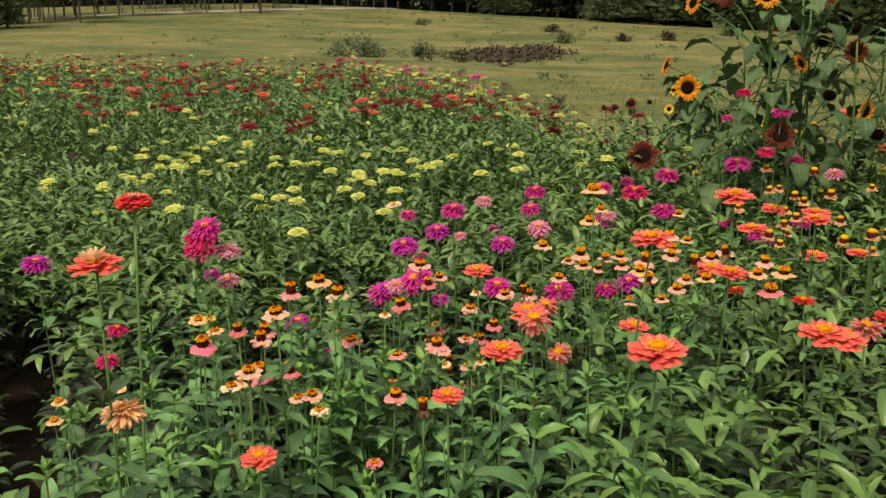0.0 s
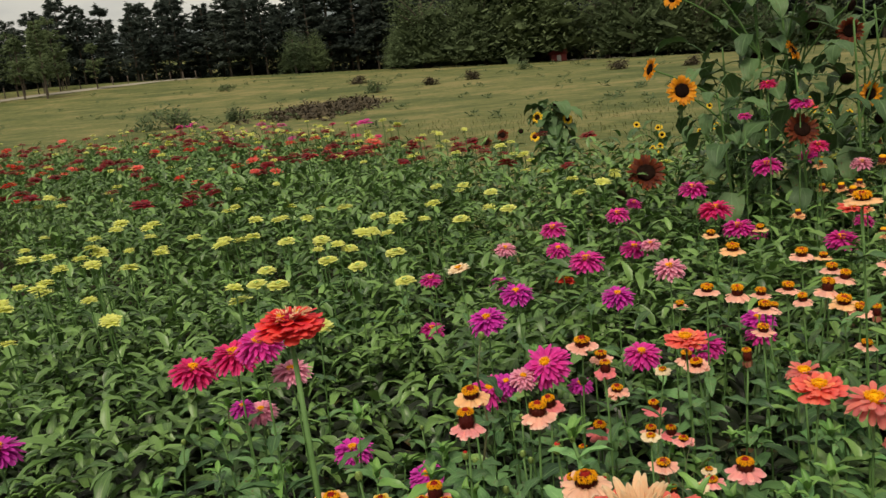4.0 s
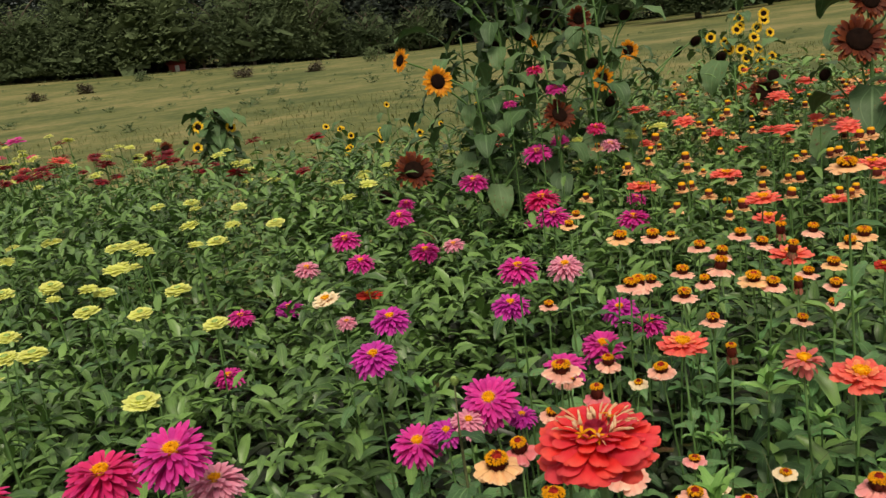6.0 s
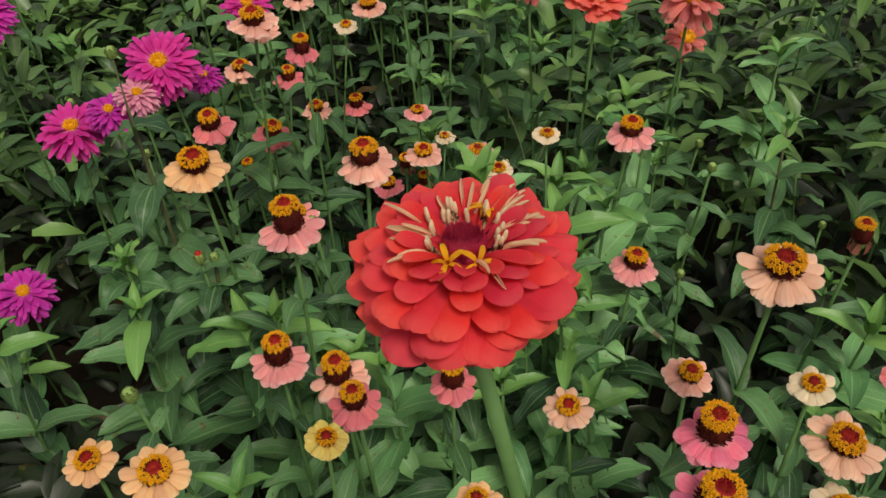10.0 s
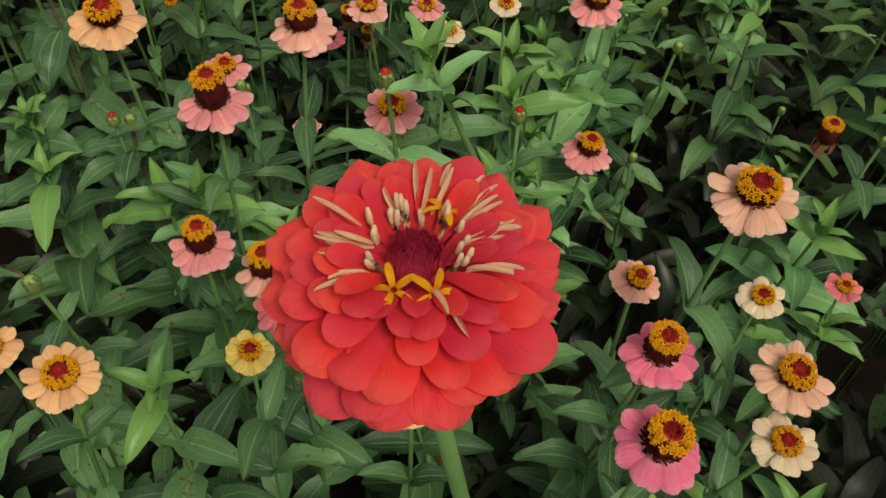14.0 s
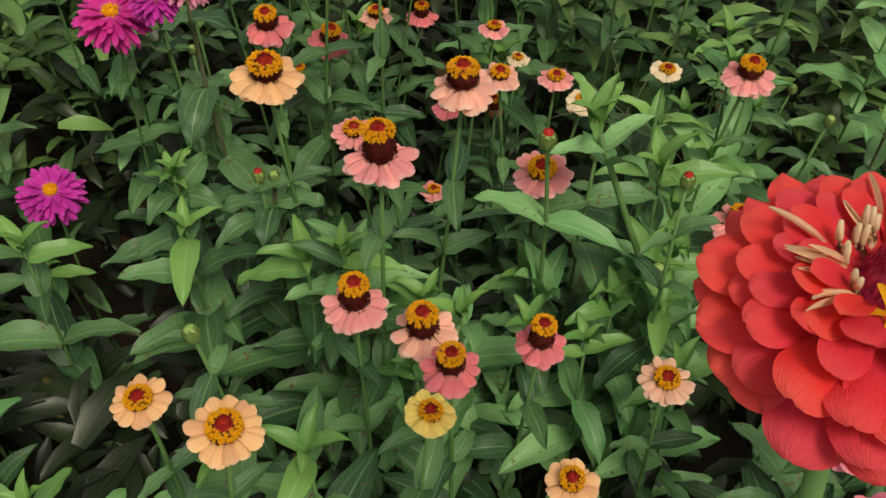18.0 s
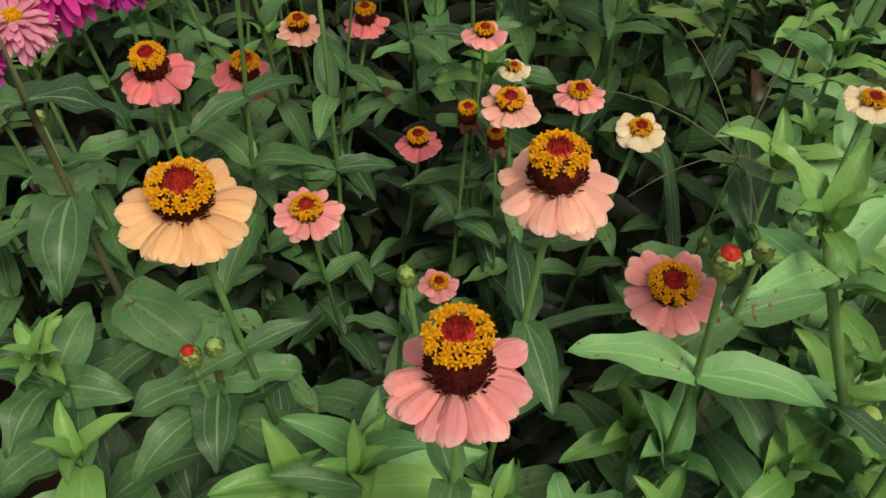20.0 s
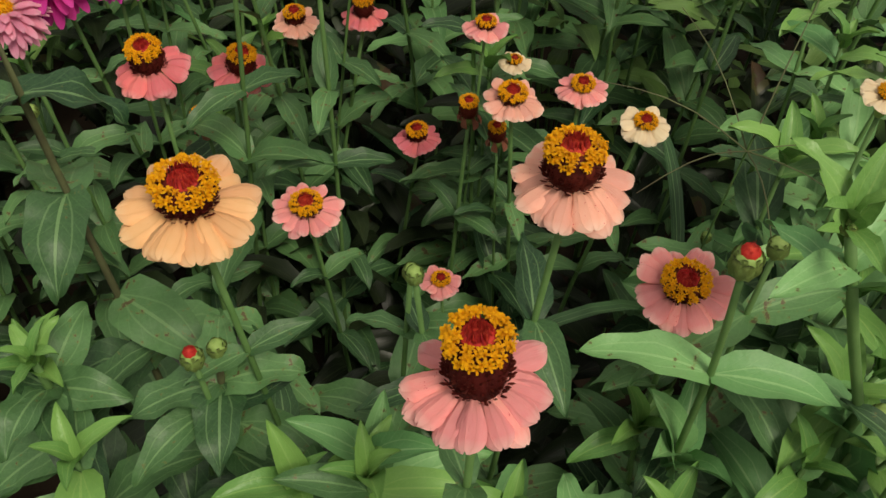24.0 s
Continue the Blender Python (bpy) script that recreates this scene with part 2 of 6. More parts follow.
PET = {
    "hero": petal_mat("hero_petal", (0.62, 0.018, 0.040), (0.75, 0.022, 0.046), (0.84, 0.085, 0.088), 0.20, False, 0.15),
    "hero_in": petal_mat("folded_petal", (0.84, 0.34, 0.20), (0.94, 0.64, 0.40), (0.96, 0.78, 0.54), 0.12),
    "peach": petal_mat("peach_petal", (0.76, 0.36, 0.14), (0.91, 0.49, 0.24), (0.93, 0.60, 0.36), 0.2),
    "salmon": petal_mat("salmon_petal", (0.86, 0.40, 0.28), (0.91, 0.40, 0.31), (0.95, 0.64, 0.55), 0.28, True),
    "pink": petal_mat("pink_petal", (0.88, 0.36, 0.32), (0.90, 0.265, 0.28), (0.94, 0.54, 0.52), 0.28, True),
    "pale": petal_mat("pale_peach_petal", (0.80, 0.40, 0.22), (0.86, 0.47, 0.33), (0.88, 0.60, 0.48), 0.15),
    "coral_c": petal_mat("coral_pink_petal", (0.76, 0.26, 0.22), (0.83, 0.155, 0.185), (0.88, 0.36, 0.38), 0.25),
    "rose": petal_mat("rose_petal", (0.76, 0.25, 0.22), (0.80, 0.16, 0.20), (0.84, 0.30, 0.34), 0.2),
    "magenta_c": petal_mat("hot_pink_petal", (0.90, 0.42, 0.45), (0.88, 0.13, 0.27), (0.91, 0.34, 0.44), 0.2),
    "cream": petal_mat("cream_petal", (0.84, 0.55, 0.30), (0.86, 0.68, 0.46), (0.87, 0.74, 0.56), 0.1),
    "yellow": petal_mat("yellow_petal", (0.7, 0.25, 0.04), (0.82, 0.62, 0.14), (0.85, 0.70, 0.25), 0.1),
    "dark": petal_mat("withered_petal", (0.18, 0.06, 0.04), (0.35, 0.12, 0.08), (0.5, 0.2, 0.14), 0.3),
    "coral": petal_mat("coral_petal", (0.76, 0.15, 0.10), (0.80, 0.100, 0.082), (0.83, 0.18, 0.15), 0.2),
    "coral_in": petal_mat("peach_inner_petal", (0.80, 0.30, 0.12), (0.82, 0.20, 0.105), (0.85, 0.32, 0.19), 0.2),
    "shag": petal_mat("faded_coral_petal", (0.62, 0.15, 0.12), (0.66, 0.130, 0.125), (0.72, 0.25, 0.22), 0.35),
    "red": petal_mat("scarlet_petal", (0.5, 0.05, 0.03), (0.60, 0.030, 0.020), (0.62, 0.05, 0.04), 0.3),
    "maroon": petal_mat("dark_red_petal", (0.13, 0.006, 0.010), (0.20, 0.006, 0.016), (0.27, 0.014, 0.030), 0.6),
    "magenta": petal_mat("magenta_petal", (0.70, 0.20, 0.40), (0.60, 0.012, 0.265), (0.68, 0.06, 0.37), 0.3, False, 0.4),
    "violet": petal_mat("violet_petal", (0.62, 0.16, 0.46), (0.53, 0.012, 0.345), (0.61, 0.06, 0.44), 0.3, False, 0.4),
    "crimson": petal_mat("crimson_petal", (0.62, 0.10, 0.20), (0.62, 0.012, 0.135), (0.68, 0.04, 0.22), 0.3, False, 0.4),
    "pinkm": petal_mat("pale_magenta_petal", (0.8, 0.55, 0.5), (0.74, 0.23, 0.38), (0.78, 0.36, 0.50), 0.2),
    "lime": petal_mat("lime_petal", (0.48, 0.52, 0.08), (0.66, 0.68, 0.15), (0.76, 0.78, 0.30), 0.25),
    "gold": petal_mat("golden_petal", (0.30, 0.05, 0.006), (0.74, 0.27, 0.015), (0.80, 0.38, 0.03), 0.25),
    "rust": petal_mat("rust_petal", (0.008, 0.001, 0.001), (0.060, 0.007, 0.003), (0.26, 0.050, 0.008), 0.5),
    "sunny": petal_mat("yellow_sunflower_petal", (0.7, 0.35, 0.02), (0.85, 0.55, 0.03), (0.86, 0.62, 0.06), 0.2),
}
M_CONE = petal_mat("dark_cone", (0.022, 0.003, 0.003), (0.085, 0.009, 0.008), (0.26, 0.042, 0.022), 0.5)
M_FLORET = petal_mat("yellow_floret", (0.86, 0.27, 0.005), (0.97, 0.45, 0.010), (0.97, 0.56, 0.03), 0.25)
M_BRISTLE = petal_mat("red_bristle", (0.22, 0.008, 0.010), (0.50, 0.016, 0.018), (0.74, 0.08, 0.05), 0.4)
M_HEART = petal_mat("crimson_bristle", (0.40, 0.010, 0.045), (0.72, 0.025, 0.10), (0.80, 0.08, 0.18), 0.3)
M_SCALE = petal_mat("bud_scale_edge", (0.26, 0.36, 0.10), (0.24, 0.34, 0.09), (0.012, 0.014, 0.010), 0.2)
M_BUD = rough_mat("bud_scale", (0.13, 0.22, 0.05), (0.26, 0.36, 0.11), 300, 0.6, 0.0006)
M_SEED = rough_mat("seed_disc", (0.005, 0.003, 0.003), (0.018, 0.008, 0.005), 300, 0.9, 0.002, 0.04)
M_BARK = rough_mat("bark", (0.05, 0.04, 0.032), (0.13, 0.105, 0.085), 3, 0.9, 0.02)
M_PINE = tree_mat("pine_needles", (0.040, 0.054, 0.049), (0.078, 0.098, 0.085))
M_BROAD = tree_mat("broad_leaf", (0.072, 0.104, 0.060), (0.150, 0.195, 0.098))
M_DRY = leaf_mat("dry_weed", (0.030, 0.023, 0.013), (0.066, 0.049, 0.028), (0.06, 0.047, 0.028), 0, 0.8, 2)
M_GRASS = leaf_mat("grass_blade", (0.058, 0.074, 0.023), (0.148, 0.148, 0.055), (0.135, 0.14, 0.06), 0, 0.7, 2)
M_ROAD = rough_mat("gravel_road", (0.20, 0.18, 0.15), (0.29, 0.265, 0.225), 2, 0.9, 0.01)
M_RED = rough_mat("red_paint", (0.24, 0.045, 0.04), (0.32, 0.06, 0.055), 1, 0.6, 0.005)
M_WHITE = rough_mat("white_paint", (0.6, 0.58, 0.55), (0.78, 0.77, 0.74), 1, 0.6, 0.005)


def ground_mat():
    """Bare soil under the flower beds, dry meadow beyond them."""
    mat, bsdf, ln = base_mat("meadow_and_soil", 0.9, 0.15)
    tc, sp = node(mat, "ShaderNodeTexCoord"), node(mat, "ShaderNodeSeparateXYZ")
    ln(tc.outputs["Object"], sp.inputs[0])
    x, y = sp.outputs[0], sp.outputs[1]
    big, mid, fine = noise_out(mat, 0.10, 5, stretch=(0.9, 1.3, 1)), noise_out(mat, 0.6, 6), noise_out(mat, 4, 8)
    grass = ramp(mat, [(0.42, (0.050, 0.068, 0.021)), (0.50, (0.098, 0.106, 0.036)), (0.58, (0.176, 0.152, 0.064))])
    ln(math_node(mat, "ADD", math_node(mat, "MULTIPLY", big, 0.42), math_node(mat, "ADD", math_node(mat, "MULTIPLY", mid, 0.30), math_node(mat, "MULTIPLY", fine, 0.28))), grass.inputs[0])
    soil = ramp(mat, [(0.38, (0.012, 0.008, 0.006)), (0.62, (0.062, 0.043, 0.031))])
    ln(math_node(mat, "ADD", math_node(mat, "MULTIPLY", mid, 0.4), math_node(mat, "MULTIPLY", fine, 0.6)), soil.inputs[0])
    wob = math_node(mat, "MULTIPLY", math_node(mat, "SUBTRACT", mid, 0.5), 2.2)
    yw = math_node(mat, "ADD", y, wob)
    slant = math_node(mat, "SUBTRACT", 6.0, math_node(mat, "MULTIPLY", x, 2.0))
    edge = math_node(mat, "MINIMUM", math_node(mat, "MAXIMUM", slant, 4.8), 12.0)
    bed = math_node(mat, "MULTIPLY", math_node(mat, "LESS_THAN", yw, edge), math_node(mat, "GREATER_THAN", y, -6.0))
    ln(mix(mat, bed, grass.outputs[0], soil.outputs[0]), bsdf.inputs["Base Color"])
    bump(mat, bsdf, math_node(mat, "ADD", fine, mid), 0.8, 0.03)
    return mat


M_GROUND = ground_mat()


# ---------------------------------------------------------------- mesh tools
class Geo:
    """Vertices, quads, triangles and one uv a vertex."""

    def __init__(self, v, q=(), t=(), uv=None):
        self.v = np.asarray(v, float).reshape(-1, 3)
        self.q = np.asarray(q, int).reshape(-1, 4)
        self.t = np.asarray(t, int).reshape(-1, 3)
        self.uv = np.zeros((len(self.v), 2)) if uv is None else np.asarray(uv, float)

    def moved(self, m):
        a = np.array(m)
        return Geo(self.v @ a[:3, :3].T + a[:3, 3], self.q, self.t, self.uv)

    def many(self, mats):
        """All copies at the (n, 4, 4) matrices as one."""
        mats = np.asarray(mats, float)
        n, k = len(mats), len(self.v)
        if n == 0:
            return Geo(np.zeros((0, 3)))
        v = (np.einsum("nij,kj->nki", mats[:, :3, :3], self.v) + mats[:, None, :3, 3]).reshape(-1, 3)
        off = (np.arange(n) * k)[:, None, None]
        return Geo(v, (self.q[None] + off).reshape(-1, 4), (self.t[None] + off).reshape(-1, 3), np.tile(self.uv, (n, 1)))


def joined(geos):
    v, q, t, uv, k = [], [], [], [], 0
    for g in geos:
        v.append(g.v), q.append(g.q + k), t.append(g.t + k), uv.append(g.uv)
        k += len(g.v)
    return Geo(np.concatenate(v), np.concatenate(q), np.concatenate(t), np.concatenate(uv))


def mesh_of(name, g, material, smooth=True):
    me = bpy.data.meshes.new(name)
    nq, ntr = len(g.q), len(g.t)
    loops = np.concatenate([g.q.ravel(), g.t.ravel()]).astype(np.int32)
    me.vertices.add(len(g.v)), me.loops.add(len(loops)), me.polygons.add(nq + ntr)
    me.vertices.foreach_set("co", g.v.astype(np.float32).ravel())
    me.loops.foreach_set("vertex_index", loops)
    me.polygons.foreach_set("loop_start", np.concatenate([np.arange(nq) * 4, nq * 4 + np.arange(ntr) * 3]).astype(np.int32))
    me.polygons.foreach_set("use_smooth", np.full(nq + ntr, smooth))
    me.uv_layers.new(name="uv").data.foreach_set("uv", g.uv[loops].astype(np.float32).ravel())
    me.materials.append(material)
    me.update(calc_edges=True)
    me.validate()
    return me


def thing(name, x, y, z, label, category, group=""):
    ob = new(name)
    ob.location = (x, y, z)
    return tagged(ob, label, category, group)


def part(name, data, parent, m=None, label=""):
    ob = new(name, data)
    ob.parent = parent
    if m is not None:
        ob.matrix_basis = m
    return tagged(ob, label) if label else ob


def Rz(a):
    return Matrix.Rotation(a, 4, "Z")


def Ry(a):
    return Matrix.Rotation(a, 4, "Y")


def Rx(a):
    return Matrix.Rotation(a, 4, "X")


def T(x, y, z):
    return Matrix.Translation((x, y, z))


def S(a, b=None, c=None):
    return Matrix.Diagonal((a, a if b is None else b, a if c is None else c, 1))


def leaf_width(v):
    return (v + 0.03) ** 0.42 * np.maximum(1 - v, 0) ** 0.85 / 0.463


def petal_width(v):
    body = 0.32 + 0.68 * np.sin(np.pi / 2 * np.minimum(1, v / 0.72))
    return body * np.sqrt(np.maximum(0.05, 1 - np.maximum(0, (v - 0.74) / 0.27) ** 2))


def spoon_width(v):
    body = 0.30 + 0.70 * np.sin(np.pi / 2 * np.minimum(1, v / 0.78)) ** 1.3
    return body * np.sqrt(np.maximum(0.02, 1 - np.maximum(0, (v - 0.70) / 0.302) ** 2.2))


def ray_width(v):
    return (0.45 + 0.55 * np.sin(np.pi * np.minimum(1, v * 0.75 + 0.1))) * np.sqrt(np.maximum(0.03, 1 - np.maximum(0, (v - 0.6) / 0.42) ** 2))


def quill_width(v):
    return (0.42 + 0.58 * np.sin(np.pi / 2 * np.minimum(1, v / 0.6))) * np.sqrt(np.maximum(0.06, 1 - np.maximum(0, (v - 0.72) / 0.285) ** 2))


def heart_width(v):
    return (v + 0.02) ** 0.3 * np.maximum(1 - v, 0) ** 0.75 / 0.62


def blade(length, width, p0, p1, cup=0.0, nu=4, nv=6, shape=leaf_width, wave=0.0, twist=0.0, seed=0, notch=0.0, pleat=0.0):
    """A leaf or petal along +x: pitch p0 at its root, p1 at its tip (degrees), edges lifted by cup, rippled by wave."""
    rnd = np.random.RandomState(seed)
    v = 1 - (1 - np.linspace(0, 1, nv + 1)) ** 1.45
    step = np.diff(v) * length
    pitch = np.radians(p0 + (p1 - p0) * v)
    mid = (pitch[1:] + pitch[:-1]) / 2
    x = np.r_[0, np.cumsum(np.cos(mid) * step)]
    z = np.r_[0, np.cumsum(np.sin(mid) * step)]
    u = np.linspace(-1, 1, nu + 1)
    U, V = np.meshgrid(u, v)
    half = (width / 2 * shape(v))[:, None] * U
    lift = cup * width * (0.55 * U ** 2 + 0.45 * np.abs(U)) * (0.3 + 0.7 * np.sin(np.pi * np.clip(V, 0, 1)) ** 0.5)
    lift = lift + wave * width * np.abs(U) * np.sin(V * 15 + np.sign(U) * 1.3 + rnd.rand() * 6)
    lift = lift + pleat * width * np.cos(U * 3 * np.pi) * np.sin(np.pi * np.clip(V, 0, 1)) ** 0.5
    tw = np.radians(twist) * V
    dx = -np.sin(pitch)[:, None] * lift - notch * length * (V > 0.96) * (np.abs(U) < 0.3)
    dz = np.cos(pitch)[:, None] * lift
    P = np.stack([x[:, None] + dx, half * np.cos(tw) - dz * np.sin(tw), z[:, None] + dz * np.cos(tw) + half * np.sin(tw)], -1)
    i = np.arange(nv)[:, None] * (nu + 1) + np.arange(nu)[None]
    q = np.stack([i, i + 1, i + nu + 2, i + nu + 1], -1)
    return Geo(P.reshape(-1, 3), q.reshape(-1, 4), (), np.stack([(U + 1) / 2, V], -1).reshape(-1, 2))


def tube(points, radii, sides=6, closed=False):
    """A tapered round stem along points."""
    p = np.asarray(points, float)
    n = len(p)
    d = np.gradient(p, axis=0)
    d /= np.linalg.norm(d, axis=1)[:, None] + 1e-9
    ref = np.where(np.abs(d[:, 2:3]) > 0.9, [[1.0, 0, 0]], [[0, 0, 1.0]])
    a = np.cross(d, ref)
    a /= np.linalg.norm(a, axis=1)[:, None]
    b = np.cross(d, a)
    th = np.arange(sides) / sides * 2 * np.pi
    r = np.broadcast_to(np.asarray(radii, float), (n,))
    v = p[:, None] + r[:, None, None] * (np.cos(th)[None, :, None] * a[:, None] + np.sin(th)[None, :, None] * b[:, None])
    i = np.arange(n - 1)[:, None] * sides
    j, k = np.arange(sides)[None], (np.arange(sides)[None] + 1) % sides
    q = np.stack([i + j, i + k, i + sides + k, i + sides + j], -1).reshape(-1, 4)
    uv = np.stack(np.meshgrid(th / 6.3, np.linspace(0, 1, n)), -1).reshape(-1, 2)
    t = [[(n - 1) * sides, (n - 1) * sides + s, (n - 1) * sides + s + 1] for s in range(1, sides - 1)] if closed else ()
    return Geo(v.reshape(-1, 3), q, t, uv)


def turned(profile, sides=14):
    """A body of revolution from (radius, height) rows, from below upwards."""
    pr = np.asarray(profile, float)
    th = np.arange(sides) / sides * 2 * np.pi
    v = np.stack([pr[:, :1] * np.cos(th), pr[:, :1] * np.sin(th), np.repeat(pr[:, 1:], sides, 1)], -1)
    i = np.arange(len(pr) - 1)[:, None] * sides
    j, k = np.arange(sides)[None], (np.arange(sides)[None] + 1) % sides
    q = np.stack([i + j, i + k, i + sides + k, i + sides + j], -1).reshape(-1, 4)
    uv = np.stack(np.meshgrid(th / 6.3, np.linspace(0, 1, len(pr))), -1).reshape(-1, 2)
    return Geo(v.reshape(-1, 3), q, (), uv)


def bend(p0, p1, lean, n=7):
    """A gently curved line from p0 up to p1."""
    p0, p1 = np.asarray(p0, float), np.asarray(p1, float)
    s = np.linspace(0, 1, n)[:, None]
    return p0 + (p1 - p0) * s + np.asarray(lean)[None] * np.sin(np.pi * s)


def spread_mats(xyz, azim, pitch, scale, roll=None):
    """(n, 4, 4) matrices: turned by roll about x, tilted up by pitch, turned to azim, scaled."""
    n = len(azim)
    ca, sa, cp, spp = np.cos(azim), np.sin(azim), np.cos(pitch), np.sin(pitch)
    roll = np.zeros(n) if roll is None else roll
    cr, sr = np.cos(roll), np.sin(roll)
    o = np.zeros(n)
    rz = np.stack([np.stack([ca, -sa, o], -1), np.stack([sa, ca, o], -1), np.stack([o, o, o + 1], -1)], 1)
    ry = np.stack([np.stack([cp, o, -spp], -1), np.stack([o, o + 1, o], -1), np.stack([spp, o, cp], -1)], 1)
    rx = np.stack([np.stack([o + 1, o, o], -1), np.stack([o, cr, -sr], -1), np.stack([o, sr, cr], -1)], 1)
    m = np.zeros((n, 4, 4))
    m[:, :3, :3] = rz @ ry @ rx * np.asarray(scale).reshape(-1, 1, 1)
    m[:, :3, 3], m[:, 3, 3] = xyz, 1
    return m


# ---------------------------------------------------------------- ground and far meadow
def smooth(a, b, v):
    s = np.clip((v - a) / (b - a), 0, 1)
    return s * s * (3 - 2 * s)


def height(x, y):
    """The lie of the land: a slight fall to the right, and a rise to the woods."""
    x, y = np.asarray(x, float), np.asarray(y, float)
    rise = smooth(30, 135, y) * np.clip(2.6 - 0.045 * x, 0.2, 4.5)
    rise = rise + smooth(140, 230, y) * 9
    return -0.02 * np.clip(x, -45, 45) * smooth(0.8, 6, np.hypot(x + 0.4, y - 2)) + rise + 0.02 * np.sin(x * 0.5) * np.sin(y * 0.43) * smooth(8, 20, y)


gx = np.r_[-1500, -700, -350, np.linspace(-200, -30, 24), np.linspace(-28, 28, 57), np.linspace(30, 200, 24), 350, 700, 1500]
gy = np.r_[-800, -300, -100, -40, np.linspace(-20, 30, 51), np.linspace(33, 200, 50), 300, 600, 1500]
GX, GY = np.meshgrid(gx, gy)
nx = len(gx)
gi = np.arange(len(gy) - 1)[:, None] * nx + np.arange(nx - 1)[None]
ground = new("ground", mesh_of("ground", Geo(np.stack([GX, GY, height(GX, GY)], -1).reshape(-1, 3), np.stack([gi, gi + 1, gi + nx + 1, gi + nx], -1).reshape(-1, 4), (), np.stack([GX, GY], -1).reshape(-1, 2)), M_GROUND))
tagged(ground, "dry green meadow with bare brown soil under the flower beds", "ground", kind="structure")


def ribbon(name, pts, wid, material, label, category):
    """A strip that lies on the land along pts."""
    p = np.asarray(pts, float)
    s = np.linspace(0, len(p) - 1, 40)
    cx, cy = np.interp(s, np.arange(len(p)), p[:, 0]), np.interp(s, np.arange(len(p)), p[:, 1])
    d = np.stack([np.gradient(cx), np.gradient(cy)], -1)
    d /= np.linalg.norm(d, axis=1)[:, None]
    rows = [np.stack([cx - d[:, 1] * wid * k, cy + d[:, 0] * wid * k], -1) for k in (-0.5, -0.2, 0.2, 0.5)]
    xy = np.stack(rows, 1)
    v = np.concatenate([xy, (height(xy[..., 0], xy[..., 1]) + np.array([0.0, 0.06, 0.06, 0.0]) + 0.03)[..., None]], -1).reshape(-1, 3)
    i = np.arange(39)[:, None] * 4 + np.arange(3)[None]
    return tagged(new(name, mesh_of(name, Geo(v, np.stack([i, i + 1, i + 5, i + 4], -1).reshape(-1, 4)), material)), label, category, kind="structure")


ribbon("road", [(-120, 30), (-60, 66), (-42, 84), (-33, 105), (-28, 124)], 3.2, M_ROAD, "pale gravel farm road along the meadow's edge", "road")
ribbon("driveway", [(18, 118), (30, 124), (42, 125), (60, 130)], 3.0, M_ROAD, "pale gravel drive in front of the woods", "road")

# ---------------------------------------------------------------- zinnia pieces, each shared by all that look alike
rng = random.Random(7)
STORE = {}


def shared(key, make, material, smooth=True):
    """The mesh of that key, built once."""
    if key not in STORE:
        STORE[key] = mesh_of(key[0], make(), material, smooth)
    return STORE[key]


LEAF_FORMS = [(18, -38, 0.16, 0.08, 8), (30, -20, 0.24, 0.05, -10), (8, -55, 0.12, 0.11, 14), (35, -30, 0.28, 0.06, -4), (0, -30, 0.18, 0.09, 20), (42, -50, 0.16, 0.10, -16), (15, -45, 0.10, 0.11, 16), (28, -60, 0.14, 0.12, -12)]


def leaf_mesh(i, young=False, fresh=False):
    p0, p1, cup, wave, twist = LEAF_FORMS[i % len(LEAF_FORMS)]
    broad = 0.37 if i % 8 < 6 else 0.50
    return shared(("leaf", i % len(LEAF_FORMS), young, fresh), lambda: blade(1.0, broad if not young else 0.34, p0, p1, cup, 4, 14 if i % 8 > 5 else 9, leaf_width, wave, twist, i), M_YOUNG if young else M_FRESH if fresh else M_LEAF)


def ray_row(parent, name, n, radius, z, size, wid, p0, p1, shape, mat, cup=-0.10, jit=6.0, nu=4, nv=5, skip=0.0, ph=0.0, notch=0.0, pleat=0.0, shingle=0.0007):
    """A ring of single petals under parent."""
    for i in range(n):
        if rng.random() < skip:
            continue
        k = rng.randrange(3)
        me = shared((name, mat, round(size, 4), round(wid, 4), p0, p1, k), lambda: blade(size, wid, p0 + (k - 1) * jit * 0.7, p1 + (k - 1) * jit, cup, nu, nv, shape, 0.03, (k - 1) * 5, k, notch, pleat), PET[mat])
        a = (i + ph) / n * 2 * math.pi + rng.uniform(-0.09, 0.09)
        sc = rng.uniform(0.88, 1.07)
        part("petal", me, parent, Rz(a) @ T(radius, 0, z + (i % 2) * shingle) @ Ry(-radians(rng.uniform(-jit, jit))) @ Rx(radians(rng.uniform(-14, 14))) @ S(sc))


def ring_mats(n, radius, z, pitch, scale, jit=0.1, ph=0.0, seed=0):
    r = np.random.RandomState(seed)
    a = (np.arange(n) + ph) / n * 2 * np.pi + r.uniform(-jit, jit, n)
    xyz = np.stack([np.cos(a) * radius, np.sin(a) * radius, np.full(n, z)], -1)
    return spread_mats(xyz, a, np.radians(pitch) + r.uniform(-jit, jit, n), scale * r.uniform(0.88, 1.1, n), r.uniform(-0.2, 0.2, n))


def tubule():
    """A small upright floret whose lobes curl over at its mouth, 1 tall."""
    lobe = blade(0.62, 0.36, 62, -58, 0.2, 2, 3, ray_width)
    throat = tube([(0, 0, -0.7), (0, 0, -0.2), (0, 0, 0.10)], [0.09, 0.12, 0.20], 5)
    return joined([lobe.many(ring_mats(5, 0.14, -0.05, 0, 1.0, 0.2)), throat])


